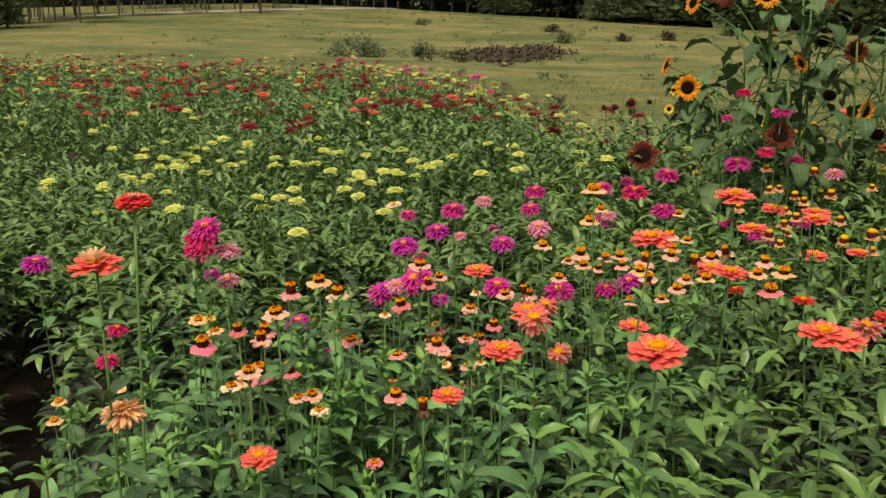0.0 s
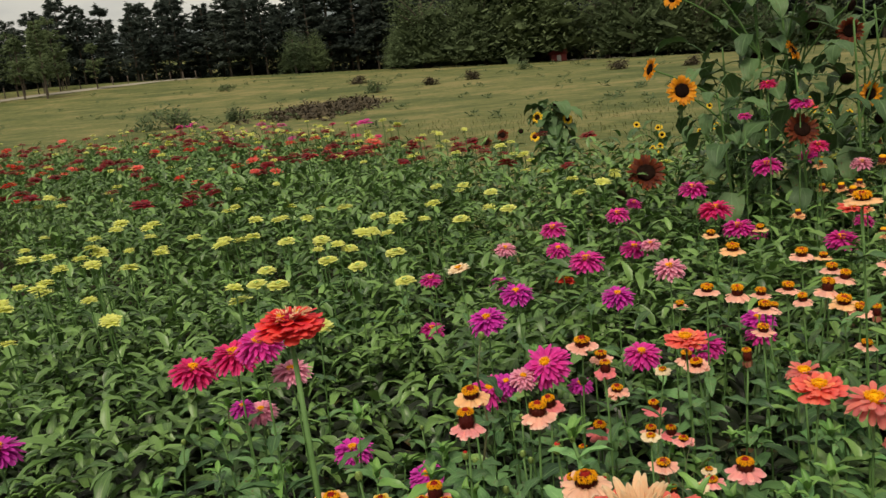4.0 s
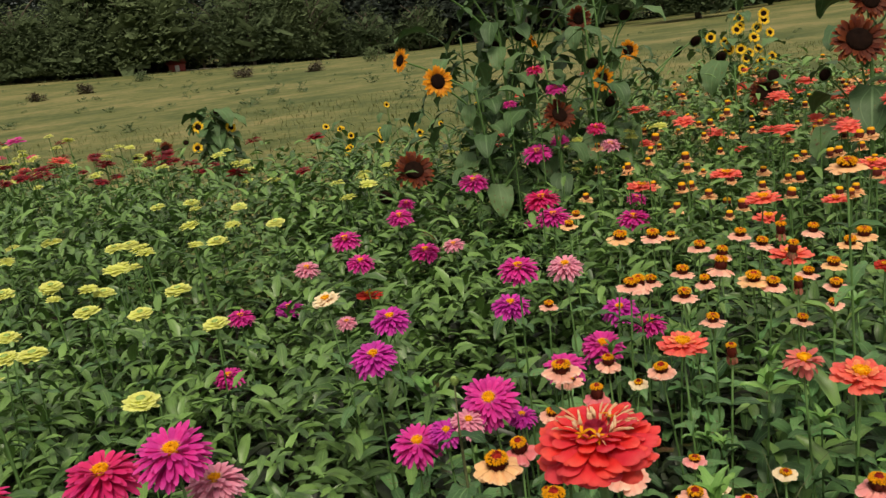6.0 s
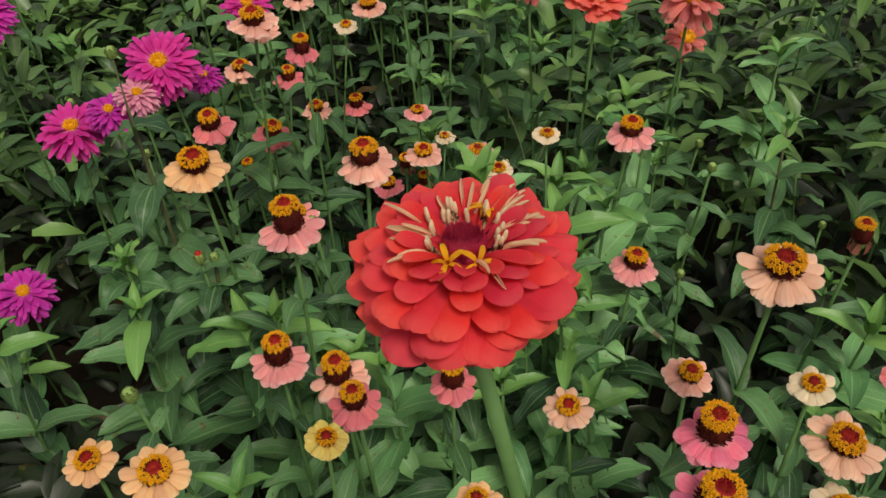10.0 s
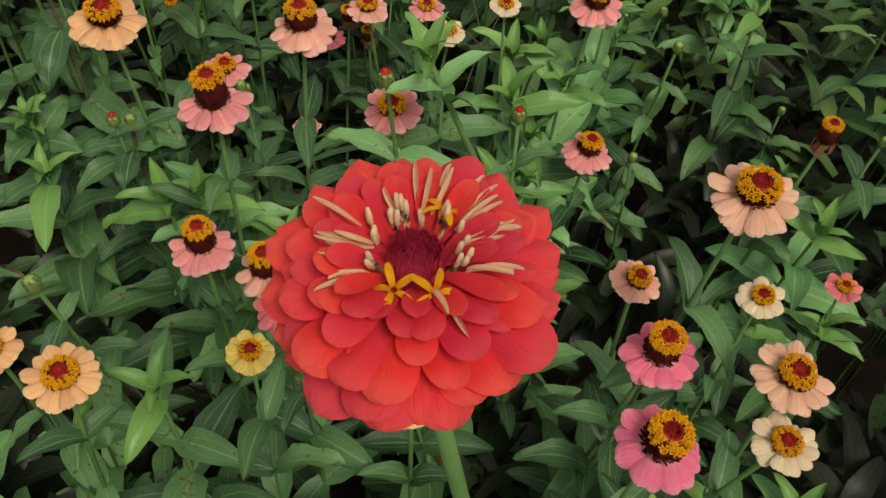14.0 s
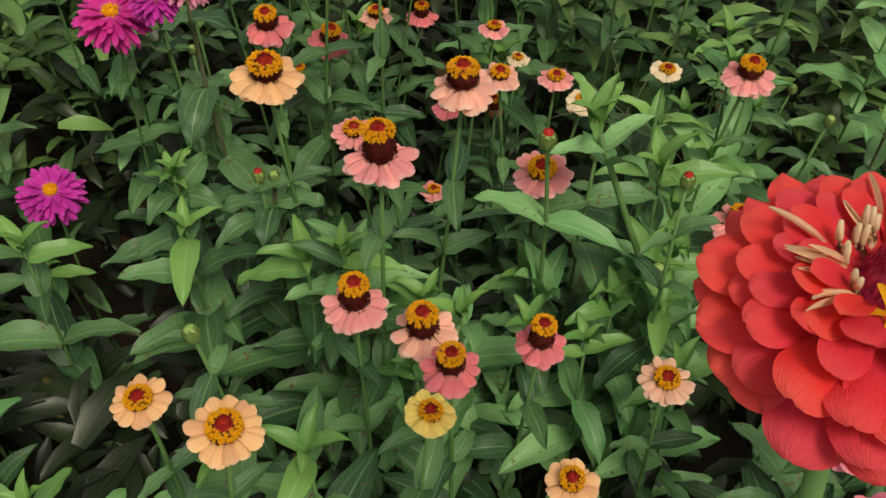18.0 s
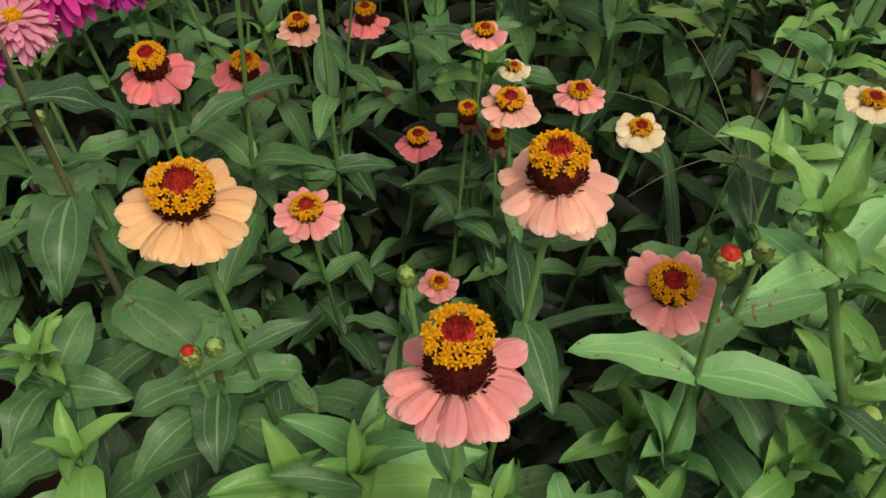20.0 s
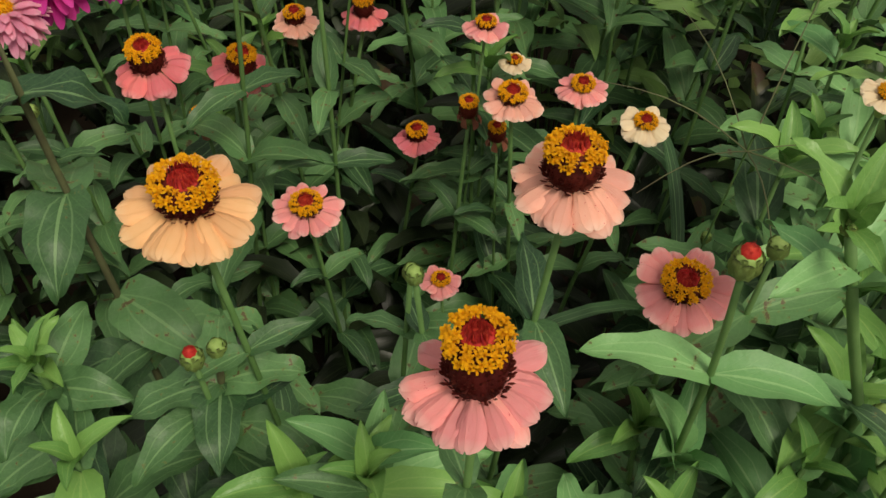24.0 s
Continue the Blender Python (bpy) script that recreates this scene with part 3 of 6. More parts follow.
def floret_ring(n, radius, z, size, seed):
    """Five crowded rings of florets round the shoulder of the cone."""
    s = tubule()
    rings = ((1.0, 1.13, -0.75, -48, 0.80), (1.0, 1.10, -0.25, -30, 0.92), (1.0, 1.02, 0.12, -12, 1.0), (0.92, 0.88, 0.40, 6, 1.0), (0.8, 0.72, 0.52, 20, 0.9))
    return joined([s.many(ring_mats(int(n * k), radius * rr, z + size * h, pitch, size * sc, 0.32, i * 0.37, seed + i)) for i, (k, rr, h, pitch, sc) in enumerate(rings)])


def bristles(n, radius, z, length, seed):
    """A tuft of fine upright bristles, the outer ones longer."""
    r = np.random.RandomState(seed)
    rad = radius * np.sqrt(r.rand(n))
    a = r.rand(n) * 2 * np.pi
    one = blade(1.0, 0.14, 0, 25, 0.2, 1, 2, ray_width)
    xyz = np.stack([np.cos(a) * rad, np.sin(a) * rad, z - 0.25 * length * (1 - rad / radius)], -1)
    return one.many(spread_mats(xyz, a + np.pi + r.uniform(-0.5, 0.5, n), np.radians(72) - 0.3 * r.rand(n), length * (0.5 + 0.5 * rad / radius)))


def cone_body(radius, tall, seed):
    """A domed cone set with small pointed scales."""
    core = turned([(radius * 0.55, -0.004), (radius * 0.88, 0.0), (radius * 0.98, tall * 0.35), (radius * 0.88, tall * 0.85), (radius * 0.6, tall), (0.0001, tall)], 16)
    r = np.random.RandomState(seed)
    n = 460
    a, h = r.rand(n) * 2 * np.pi, r.rand(n)
    rad = radius * (0.96 - 0.08 * h)
    scale_ = blade(1.0, 0.40, 0, 40, 0.2, 1, 2, ray_width)
    xyz = np.stack([np.cos(a) * rad, np.sin(a) * rad, h * tall * 0.74], -1)
    return joined([core, scale_.many(spread_mats(xyz, a, np.radians(5) + 0.7 * r.rand(n), radius * r.uniform(0.22, 0.36, n) * (1 - 0.45 * h)))])


def calyx(radius):
    return turned([(0.0018, -0.012), (radius * 0.7, -0.009), (radius, -0.003), (radius * 0.9, 0.001)], 10)


CONE_COLOURS = {"coral": "coral_c", "magenta": "magenta_c"}


def cone_head(parent, m, colour, diam, tall, fine=True):
    """A single zinnia: drooping petals, dark cone, ring of yellow star florets and a red tuft."""
    r = diam / 2
    cr_, k = r * 0.40, rng.randrange(3)
    th = diam * tall
    body = part("cone", shared(("cone", round(diam, 3), round(tall, 2)), lambda: cone_body(cr_, th, k), M_CONE), parent, m, "dark maroon seed cone")
    mat = CONE_COLOURS.get(colour, colour)
    n = 15 if diam > 0.036 else 11
    L = round(r - cr_ * 0.76 + r * 0.03, 3)
    n += 2 if colour in ("pink", "pale") and diam > 0.036 else 0
    wide = round(7.3 * r / n, 4)
    droop = (2, -22) if tall < 0.27 else (-8, -40)
    if colour != "dark":
        if fine:
            ray_row(body, "petal", n, cr_ * 0.78, 0.0, L, wide, *droop, petal_width, mat, -0.30, 10, 6, 8, skip=0.0, notch=0.06, pleat=0.08, shingle=0.0016)
        else:
            g = shared(("petals", mat, round(diam, 3), droop), lambda: blade(L, wide, *droop, -0.1, 3, 3, petal_width).many(ring_mats(n, cr_ * 0.8, 0, 0, 1.0, 0.12, 0, k)), PET[mat])
            part("petal_tier", g, body)
    else:
        g = shared(("petals", "withered", round(diam, 3)), lambda: blade(r * 0.7, r * 0.35, -50, -80, 0.2, 2, 3, petal_width).many(ring_mats(7, cr_ * 0.8, 0, -10, 1.0, 0.3, 0, 3)), PET["dark"])
        part("petal_tier", g, body, None, "withered hanging petals")
    nf = 21 if fine else 12
    part("floret_ring", shared(("floret_ring", round(diam, 3), round(tall, 2), fine), lambda: floret_ring(nf, cr_ * (1.0 if tall < 0.27 else 0.90), th, cr_ * (0.30 if fine else 0.42), k), M_FLORET), body, None, "ring of yellow star florets")
    part("tuft", shared(("tuft", round(diam, 3), round(tall, 2), fine), lambda: joined([turned([(cr_ * 0.72, th - 0.002), (cr_ * 0.42, th + cr_ * 0.14), (0.0001, th + cr_ * 0.16)], 12), bristles(190 if fine else 40, cr_ * (0.56 if tall < 0.27 else 0.46), th + cr_ * 0.12, cr_ * 0.40, k)]), M_BRISTLE), body, None, "red bristly centre")
    part("calyx", shared(("calyx", round(diam, 3)), lambda: calyx(cr_ * 0.8), M_BUD), body)
    return body


def double_rows(diam):
    r = diam / 2
    return [(13, 0.20 * r, -0.16 * r, 0.82 * r, 0.44 * r, 8, -14), (13, 0.20 * r, -0.10 * r, 0.80 * r, 0.40 * r, 15, -4), (11, 0.20 * r, -0.04 * r, 0.62 * r, 0.32 * r, 22, 6),
            (10, 0.20 * r, 0.0, 0.40 * r, 0.22 * r, 32, 18)]


def double_head(parent, m, colour, diam):
    """A full double zinnia, each tier of petals one part."""
    if colour == "lime":
        return lime_head(parent, m, diam)
    disc = part("flower_disc", shared(("disc", round(diam, 3)), lambda: joined([turned([(0.08 * diam, -0.08 * diam), (0.13 * diam, 0), (0.12 * diam, 0.05 * diam), (0.05 * diam, 0.04 * diam), (0.0001, 0.02 * diam)], 12), tubule().many(ring_mats(16, 0.13 * diam, 0.06 * diam, -8, 0.055 * diam, 0.3)), tubule().many(ring_mats(12, 0.09 * diam, 0.07 * diam, 8, 0.05 * diam, 0.3))]), M_FLORET), parent, m, "yellow flower centre")
    rows = double_rows(diam)
    if colour == "shag":
        rows = [(13, 0.2 * diam / 2, -0.10 * diam / 2, 0.72 * diam / 2, 0.26 * diam / 2, 30, -40), (12, 0.2 * diam / 2, -0.16 * diam / 2, 0.74 * diam / 2, 0.25 * diam / 2, -10, -74), (11, 0.2 * diam / 2, -0.02 * diam / 2, 0.62 * diam / 2, 0.24 * diam / 2, 46, 0)]
    if colour == "crested":
        for i, (n, rad, L, p0, p1) in enumerate(((16, 0.12, 0.46, 56, 44), (14, 0.09, 0.40, 74, 66))):
            part("petal_tier", shared(("crest", round(diam, 3), i), lambda: blade(L * diam / 2, 0.14 * diam / 2, p0, p1, 0.4, 2, 4, ray_width, 0.04).many(ring_mats(n, rad * diam, 0.03 * diam, 0, 1.0, 0.3, i * 0.5, i)), PET["hero_in"]), disc, None, "upright peach-yellow inner petals")
        colour = "coral"
    for i, (n, rad, z, L, W, p0, p1) in enumerate(rows):
        part("petal_tier", shared(("petals", colour, round(diam, 3), i), lambda: blade(L, W, p0, p1, -0.16, 4, 5, petal_width, 0.04, 0, 0, 0.05, 0.05).many(ring_mats(n, rad, z, 0, 1.0, 0.34 if colour == "shag" else 0.16, i * 0.5, i)), PET["coral_in" if colour == "coral" and i == 3 else colour]), disc)
    part("calyx", shared(("calyx_d", round(diam, 3)), lambda: turned([(0.0018, -0.2 * diam), (0.11 * diam, -0.16 * diam), (0.13 * diam, -0.08 * diam), (0.08 * diam, -0.04 * diam)], 10), M_BUD), disc)
    return disc


def lime_head(parent, m, diam):
    """A flat domed lime-yellow zinnia of short crowded petals."""
    r = diam / 2
    disc = part("flower_disc", shared(("lime_disc", round(diam, 3)), lambda: turned([(0.0018, -0.4 * r), (0.22 * r, -0.32 * r), (0.3 * r, -0.1 * r), (0.24 * r, 0.2 * r), (0.0001, 0.28 * r)], 10), M_BUD), parent, m)
    for i, (n, z, L, p0, p1) in enumerate(((18, -0.05, 0.82, 2, -14), (18, 0.02, 0.76, 8, -8), (16, 0.08, 0.60, 14, -2), (12, 0.13, 0.40, 24, 8))):
        part("petal_tier", shared(("petal_tier", "lime", round(diam, 3), i), lambda: blade(L * r, 0.46 * r, p0, p1, -0.12, 2, 4, petal_width).many(ring_mats(n, 0.16 * r, z * r, 0, 1.0, 0.14, i * 0.5, i)), PET["lime"]), disc)
    return disc


CACTUS_COLOURS = {"pink": "pinkm"}


def cactus_head(parent, m, colour, diam, fine=False):
    """A quilled zinnia: many narrow petals round a small yellow centre."""
    r = diam / 2
    mat = CACTUS_COLOURS.get(colour, colour)
    disc = part("flower_disc", shared(("cactus_disc", round(diam, 3)), lambda: joined([turned([(0.14 * r, -0.2 * r), (0.20 * r, 0), (0.17 * r, 0.12 * r), (0.07 * r, 0.10 * r), (0.0001, 0.06 * r)], 12), tubule().many(ring_mats(13, 0.17 * r, 0.15 * r, 5, 0.10 * r, 0.3)), tubule().many(ring_mats(9, 0.11 * r, 0.16 * r, 15, 0.09 * r, 0.3))]), M_FLORET), parent, m, "yellow flower centre")
    for i, (n, z, L, p0, p1) in enumerate(((26, -0.18, 0.82, -12, -46), (26, -0.12, 0.86, -4, -32), (24, -0.05, 0.80, 5, -16), (20, 0.02, 0.66, 15, 0), (15, 0.07, 0.46, 30, 18))):
        if fine:
            ray_row(disc, "petal", n, 0.19 * r, z * r, L * r, 0.165 * r, p0, p1, quill_width, mat, 0.20, 13, 2, 5, ph=i * 0.5)
        else:
            part("petal_tier", shared(("petals", mat, round(diam, 3), i), lambda: blade(L * r, 0.19 * r, p0, p1, 0.16, 2, 4, quill_width, 0.03).many(ring_mats(n, 0.19 * r, z * r, 0, 1.0, 0.2, i * 0.5, i)), PET[mat]), disc)
    part("calyx", shared(("calyx_c", round(diam, 3)), lambda: turned([(0.0018, -0.42 * r), (0.22 * r, -0.34 * r), (0.25 * r, -0.16 * r), (0.1 * r, -0.05 * r)], 10), M_BUD), disc)
    return disc


def hero_head(parent, m, diam):
    """The large coral-red double zinnia, petal by petal. Its +x side has opened furthest; the opposite side is still half rolled."""
    r = diam / 2
    core = turned([(0.10 * r, -0.3 * r), (0.18 * r, -0.12 * r), (0.19 * r, 0.0), (0.16 * r, 0.05 * r), (0.07 * r, 0.03 * r), (0.0001, -0.03 * r)], 18)
    disc = part("flower_disc", mesh_of("flower_disc", joined([core, bristles(900, 0.20 * r, 0.07 * r, 0.10 * r, 5)]), M_HEART), parent, m, "crimson bristly flower centre")
    tiers = ((14, 0.20, -0.24, 0.81, 0.50, 0, -26), (15, 0.20, -0.19, 0.84, 0.45, 4, -18), (16, 0.20, -0.14, 0.82, 0.40, 9, -12), (17, 0.20, -0.09, 0.75, 0.34, 14, -7), (17, 0.19, -0.04, 0.65, 0.28, 20, 0), (15, 0.19, 0.0, 0.53, 0.24, 26, 8))
    for i, (n, rad, z, L, W, p0, p1) in enumerate(tiers):
        ray_row(disc, "petal", n, rad * r, z * r, L * r, W * r, p0, p1, spoon_width, "hero", -0.22 if i < 4 else -0.06, 6, 6, 12, ph=i * 0.5, shingle=0.0010)
    # short spoon petals close to the centre
    for i in range(13):
        a = i / 13 * 2 * math.pi + rng.uniform(-0.1, 0.1)
        k = i % 3
        me = shared(("inner_petal", k), lambda: blade(r * (0.38 + 0.05 * k), 0.18 * r, 34, 16, 0.18, 4, 8, spoon_width), PET["hero"])
        part("petal", me, disc, Rz(a) @ T(0.20 * r, 0, 0.02 * r) @ Ry(-radians(rng.uniform(-8, 10))) @ Rx(rng.uniform(-0.2, 0.2)))
    # pale petals that are still rolled: slender ones lie along the open petals, short stubby ones stand round the centre
    for i in range(30):
        a = math.pi + rng.uniform(-2.35, 2.35) if i > 1 else rng.uniform(-0.9, 0.9)
        k = i % 3
        me = shared(("folded_petal", k), lambda: blade(r * (0.26 + 0.05 * k), 0.036 * r, 34 - 6 * k, 12, 1.1, 4, 7, ray_width), PET["hero_in"])
        part("folded_petal", me, disc, Rz(a) @ T(0.27 * r + rng.uniform(0, 0.14) * r, 0, 0.10 * r + rng.uniform(0, 0.03) * r) @ Ry(-radians(rng.uniform(-12, 8))) @ Rx(rng.uniform(-0.9, 0.9)), "cream rolled petal")
    for i in range(19):
        a = math.pi + rng.uniform(-2.2, 2.2)
        k = i % 3
        me = shared(("rolled_petal", k), lambda: tube(bend((0, 0, 0), (r * (0.07 + 0.03 * k), 0, r * (0.20 + 0.035 * k)), (0.02 * r, 0, 0), 6), [0.017 * r, 0.020 * r, 0.021 * r, 0.022 * r, 0.022 * r, 0.013 * r], 7, True), PET["hero_in"])
        part("folded_petal", me, disc, Rz(a) @ T(0.205 * r + rng.uniform(0, 0.06) * r, 0, 0.0) @ Rx(rng.uniform(-0.2, 0.2)), "cream rolled petal")
    arm = blade(0.15 * r, 0.050 * r, 22, -44, 0.3, 2, 5, ray_width)
    for a, d, h in ((-0.50, 0.31, 0.13), (0.30, 0.33, 0.14), (2.55, 0.36, 0.16)):
        part("floret", shared(("floret",), lambda: joined([arm.many(ring_mats(5, 0.02 * r, 0, 0, 1.0, 0.25)), tube([(0, 0, -0.18 * r), (0, 0, 0)], [0.025 * r, 0.045 * r], 6)]), M_FLORET), disc, Rz(a) @ T(d * r, 0, h * r) @ Ry(0.35), "orange-yellow floret")
    part("calyx", mesh_of("calyx", turned([(0.06 * r, -0.74 * r), (0.13 * r, -0.64 * r), (0.30 * r, -0.50 * r), (0.33 * r, -0.36 * r), (0.20 * r, -0.26 * r)], 14), M_BUD), disc)
    return disc


def stem_and_leaves(parent, base, top, radius, leaf, nodes, first, gap, rosette=False, dark=False, az0=None, sides=7, fresh=False):
    """A stem from base to top (both relative to parent) with crossed pairs of leaves below the head."""
    lean = (rng.uniform(-0.02, 0.02), rng.uniform(-0.02, 0.02), 0)
    line = bend(base, top, lean, 9)
    part("stem", mesh_of("stem", tube(line, np.linspace(radius * 1.5, radius, 9), sides, True), M_DARK_STEM if dark else M_STEM), parent)
    length = np.linalg.norm(np.asarray(top) - np.asarray(base))
    az = rng.uniform(0, 6.3) if az0 is None else az0
    if rosette:
        for i in range(4):
            me = leaf_mesh(3 if i % 2 else 1, True)
            part("leaf", me, parent, T(*line[-1]) @ Rz(az + i * 1.57 + rng.uniform(-0.2, 0.2)) @ Ry(-radians(rng.uniform(15, 60))) @ S(leaf * rng.uniform(0.26, 0.48)))
    for k in range(nodes):
        d = first + k * gap * rng.uniform(0.85, 1.15)
        if d > length * 0.93:
            break
        s = (1 - d / length) * 8
        i = min(7, int(s))
        p = line[i] + (line[i + 1] - line[i]) * (s - i)
        az += math.pi / 2 + rng.uniform(-0.25, 0.25)
        for side in (0, math.pi):
            size = leaf * rng.uniform(0.8, 1.15) * min(1.0, 0.62 + 0.16 * k)
            part("leaf", leaf_mesh(rng.randrange(6), rosette and k == 0 and rng.random() < 0.5, fresh), parent,
                 T(*p) @ Rz(az + side + rng.uniform(-0.2, 0.2)) @ Ry(-radians(rng.uniform(-6, 24))) @ Rx(radians(rng.uniform(-14, 14))) @ S(size))


HEADS = []   # where flower heads stand: x, y, z
KINDS = {"cone": ("single zinnia with a dark cone and yellow florets", "zinnia"), "double": ("full double zinnia on a tall green stem", "zinnia"),
         "cactus": ("quilled zinnia with narrow petals and a yellow centre", "zinnia")}
SAY = {"peach": "peach-coloured", "salmon": "salmon-pink", "pink": "soft pink", "cream": "creamy white", "coral": "coral", "rose": "rose-red", "magenta": "magenta", "violet": "violet-magenta",
       "crimson": "crimson-pink", "dark": "withered dark", "yellow": "small yellow", "shag": "faded coral", "red": "scarlet", "pale": "pale peach", "lime": "lime-yellow", "crested": "coral and peach crested", "hero": "coral-red"}


def zinnia(kind, colour, x, y, z, diam, tall=0.26, tilt=None, to=None, fine=None, near=True, lean=None):
    """One flowering zinnia: stem, leaves and head. tilt and to: degrees by which the head nods and the way it nods."""
    bx, by = lean or (rng.uniform(-0.06, 0.06), rng.uniform(-0.04, 0.08))
    gz = float(height(x + bx, y + by))
    ob = thing("zinnia", x + bx, y + by, gz, SAY[colour] + " " + KINDS[kind][0], "flower", colour + " zinnias")
    tilt = rng.uniform(0, 9) if tilt is None else tilt
    to = rng.uniform(200, 340) if to is None else to
    m = T(-bx, -by, z - gz) @ Rz(radians(to)) @ Ry(radians(tilt)) @ Rz(rng.uniform(0, 6))
    down = m @ Vector((0, 0, -0.010 if kind == "cone" else -0.17 * diam))
    stem_and_leaves(ob, (0, 0, 0), down, 0.0017 if diam > 0.035 else 0.0012, rng.uniform(0.062, 0.085), 5 if near else 2, rng.uniform(0.06, 0.13), 0.085, sides=7 if near else 5)
    fine = near if fine is None else fine
    if kind == "cone":
        cone_head(ob, m, colour, diam, tall, fine)
    elif kind == "cactus":
        cactus_head(ob, m, colour, diam, fine)
    else:
        double_head(ob, m, colour, diam)
    HEADS.append((x, y, z))
    return ob


# the great coral-red zinnia
hx, hy, hz = -0.569, 1.732, 1.172
hero = thing("zinnia", hx + 0.04, hy - 0.20, 0.0, "large coral-red double zinnia on a thick green stem", "flower")
hero_head(hero, T(-0.04, 0.20, hz) @ Rz(radians(222)) @ Ry(radians(2)), 0.0655)
stem_and_leaves(hero, (0, 0, 0), (-0.04, 0.20, hz - 0.022), 0.0026, 0.075, 5, 0.26, 0.10, az0=0.4, sides=10)
HEADS.append((hx, hy, hz - 0.25))

# single zinnias with dark cones: colour, place, width, height of the cone
for row in (
    ("peach", -0.381, 2.187, 0.889, 0.057, 0.24, 5, 250), ("salmon", -0.298, 2.058, 0.902, 0.056, 0.28, 3, 75), ("pink", -0.399, 2.044, 0.904, 0.053, 0.44, 3, 90),
    ("pink", -0.255, 2.006, 0.817, 0.050, 0.16, 9, 190), ("pink", -0.218, 2.277, 0.681, 0.051, 0.16, 3, 220), ("cream", -0.069, 2.086, 0.742, 0.036, 0.10, 5, 220),
    ("pink", -0.024, 2.151, 0.714, 0.040, 0.14, 4, 220), ("salmon", -0.090, 2.180, 0.737, 0.046, 0.17, 4, 220), ("coral", -0.230, 2.389, 0.772, 0.056, 0.31, 10, 200),
    ("coral", -0.143, 2.395, 0.708, 0.054, 0.31, 12, 300)):
    zinnia("cone", *row[:5], tall=row[5], tilt=row[6], to=row[7], lean=(0.04, -0.09) if row[0] == "peach" else None)
for row in (
    ("rose", -0.045, 2.290, 0.609, 0.043, 0.25), ("pink", -0.040, 2.231, 0.749, 0.035, 0.17), ("cream", -0.004, 2.220, 0.696, 0.028, 0.14), ("salmon", -0.038, 2.425, 0.679, 0.043, 0.25),
    ("rose", -0.020, 2.361, 0.700, 0.042, 0.35), ("cream", -0.169, 1.960, 0.895, 0.026, 0.12), ("pink", -0.206, 2.169, 0.655, 0.030, 0.12), ("coral", -0.114, 1.632, 0.743, 0.030, 0.14), ("pink", -0.057, 1.934, 0.845, 0.050, 0.27),
    ("pink", -0.131, 1.877, 0.755, 0.050, 0.27), ("pale", -0.305, 1.708, 0.976, 0.050, 0.21), ("dark", -0.042, 1.708, 0.812, 0.040, 0.47), ("dark", -0.079, 2.221, 0.695, 0.036, 0.40), ("dark", -0.072, 2.198, 0.675, 0.034, 0.40), ("dark", -0.169, 2.424, 0.655, 0.036, 0.40), ("pink", -0.454, 2.019, 0.818, 0.050, 0.42)):
    zinnia("cone", *row[:5], tall=row[5], tilt=rng.uniform(0, 6), to=rng.uniform(0, 360))
for row in (
    ("salmon", -0.441, 1.965, 0.823, 0.050, 0.37), ("rose", -0.363, 1.918, 0.774, 0.044, 0.52), ("pale", -0.317, 1.834, 0.758, 0.041, 0.14), ("magenta", -0.343, 1.711, 0.856, 0.053, 0.40),
    ("magenta", -0.432, 1.678, 0.920, 0.053, 0.30), ("cream", -0.224, 1.680, 0.810, 0.036, 0.12), ("pale", -0.333, 1.640, 0.892, 0.046, 0.19), ("cream", -0.360, 1.624, 0.870, 0.038, 0.14),
    ("peach", -0.588, 1.983, 0.855, 0.046, 0.14), ("peach", -0.598, 2.078, 0.795, 0.041, 0.14), ("yellow", -0.518, 1.888, 0.895, 0.028, 0.12), ("rose", -0.470, 1.915, 0.860, 0.040, 0.37), ("peach", -0.441, 1.833, 0.778, 0.036, 0.21)):
    zinnia("cone", *row[:5], tall=row[5], tilt=rng.uniform(0, 6), to=rng.uniform(150, 300))
for row in (
    ("salmon", -0.071, 2.534, 0.723, 0.050, 0.21), ("salmon", -0.171, 2.347, 0.892, 0.058, 0.23), ("rose", -0.143, 2.306, 0.856, 0.042, 0.44), ("rose", -0.004, 2.517, 0.682, 0.048, 0.35), ("salmon", 0.039, 2.377, 0.817, 0.048, 0.23),
    ("cream", -0.032, 2.349, 0.828, 0.029, 0.14), ("dark", 0.092, 2.279, 0.855, 0.036, 0.52), ("salmon", 0.086, 2.574, 0.756, 0.050, 0.31), ("salmon", -0.130, 2.390, 0.850, 0.045, 0.25), ("salmon", -0.263, 1.760, 0.80, 0.040, 0.21)):
    zinnia("cone", *row[:5], tall=row[5])
for row in (
    ("coral", 0.663, 2.354, 0.860, 0.060, 0.26), ("peach", 0.726, 2.517, 0.860, 0.058, 0.26), ("salmon", 0.221, 2.634, 0.860, 0.056, 0.31), ("salmon", 0.229, 2.519, 0.860, 0.050, 0.26), ("salmon", 0.170, 2.393, 0.860, 0.043, 0.26),
    ("salmon", 0.478, 2.878, 0.860, 0.058, 0.26), ("peach", 0.372, 2.489, 0.860, 0.058, 0.23), ("salmon", 0.390, 2.587, 0.860, 0.058, 0.37), ("salmon", 0.325, 2.624, 0.860, 0.050, 0.26), ("dark", 0.505, 2.511, 0.880, 0.044, 0.47)):
    zinnia("cone", *row[:5], tall=row[5], near=False)
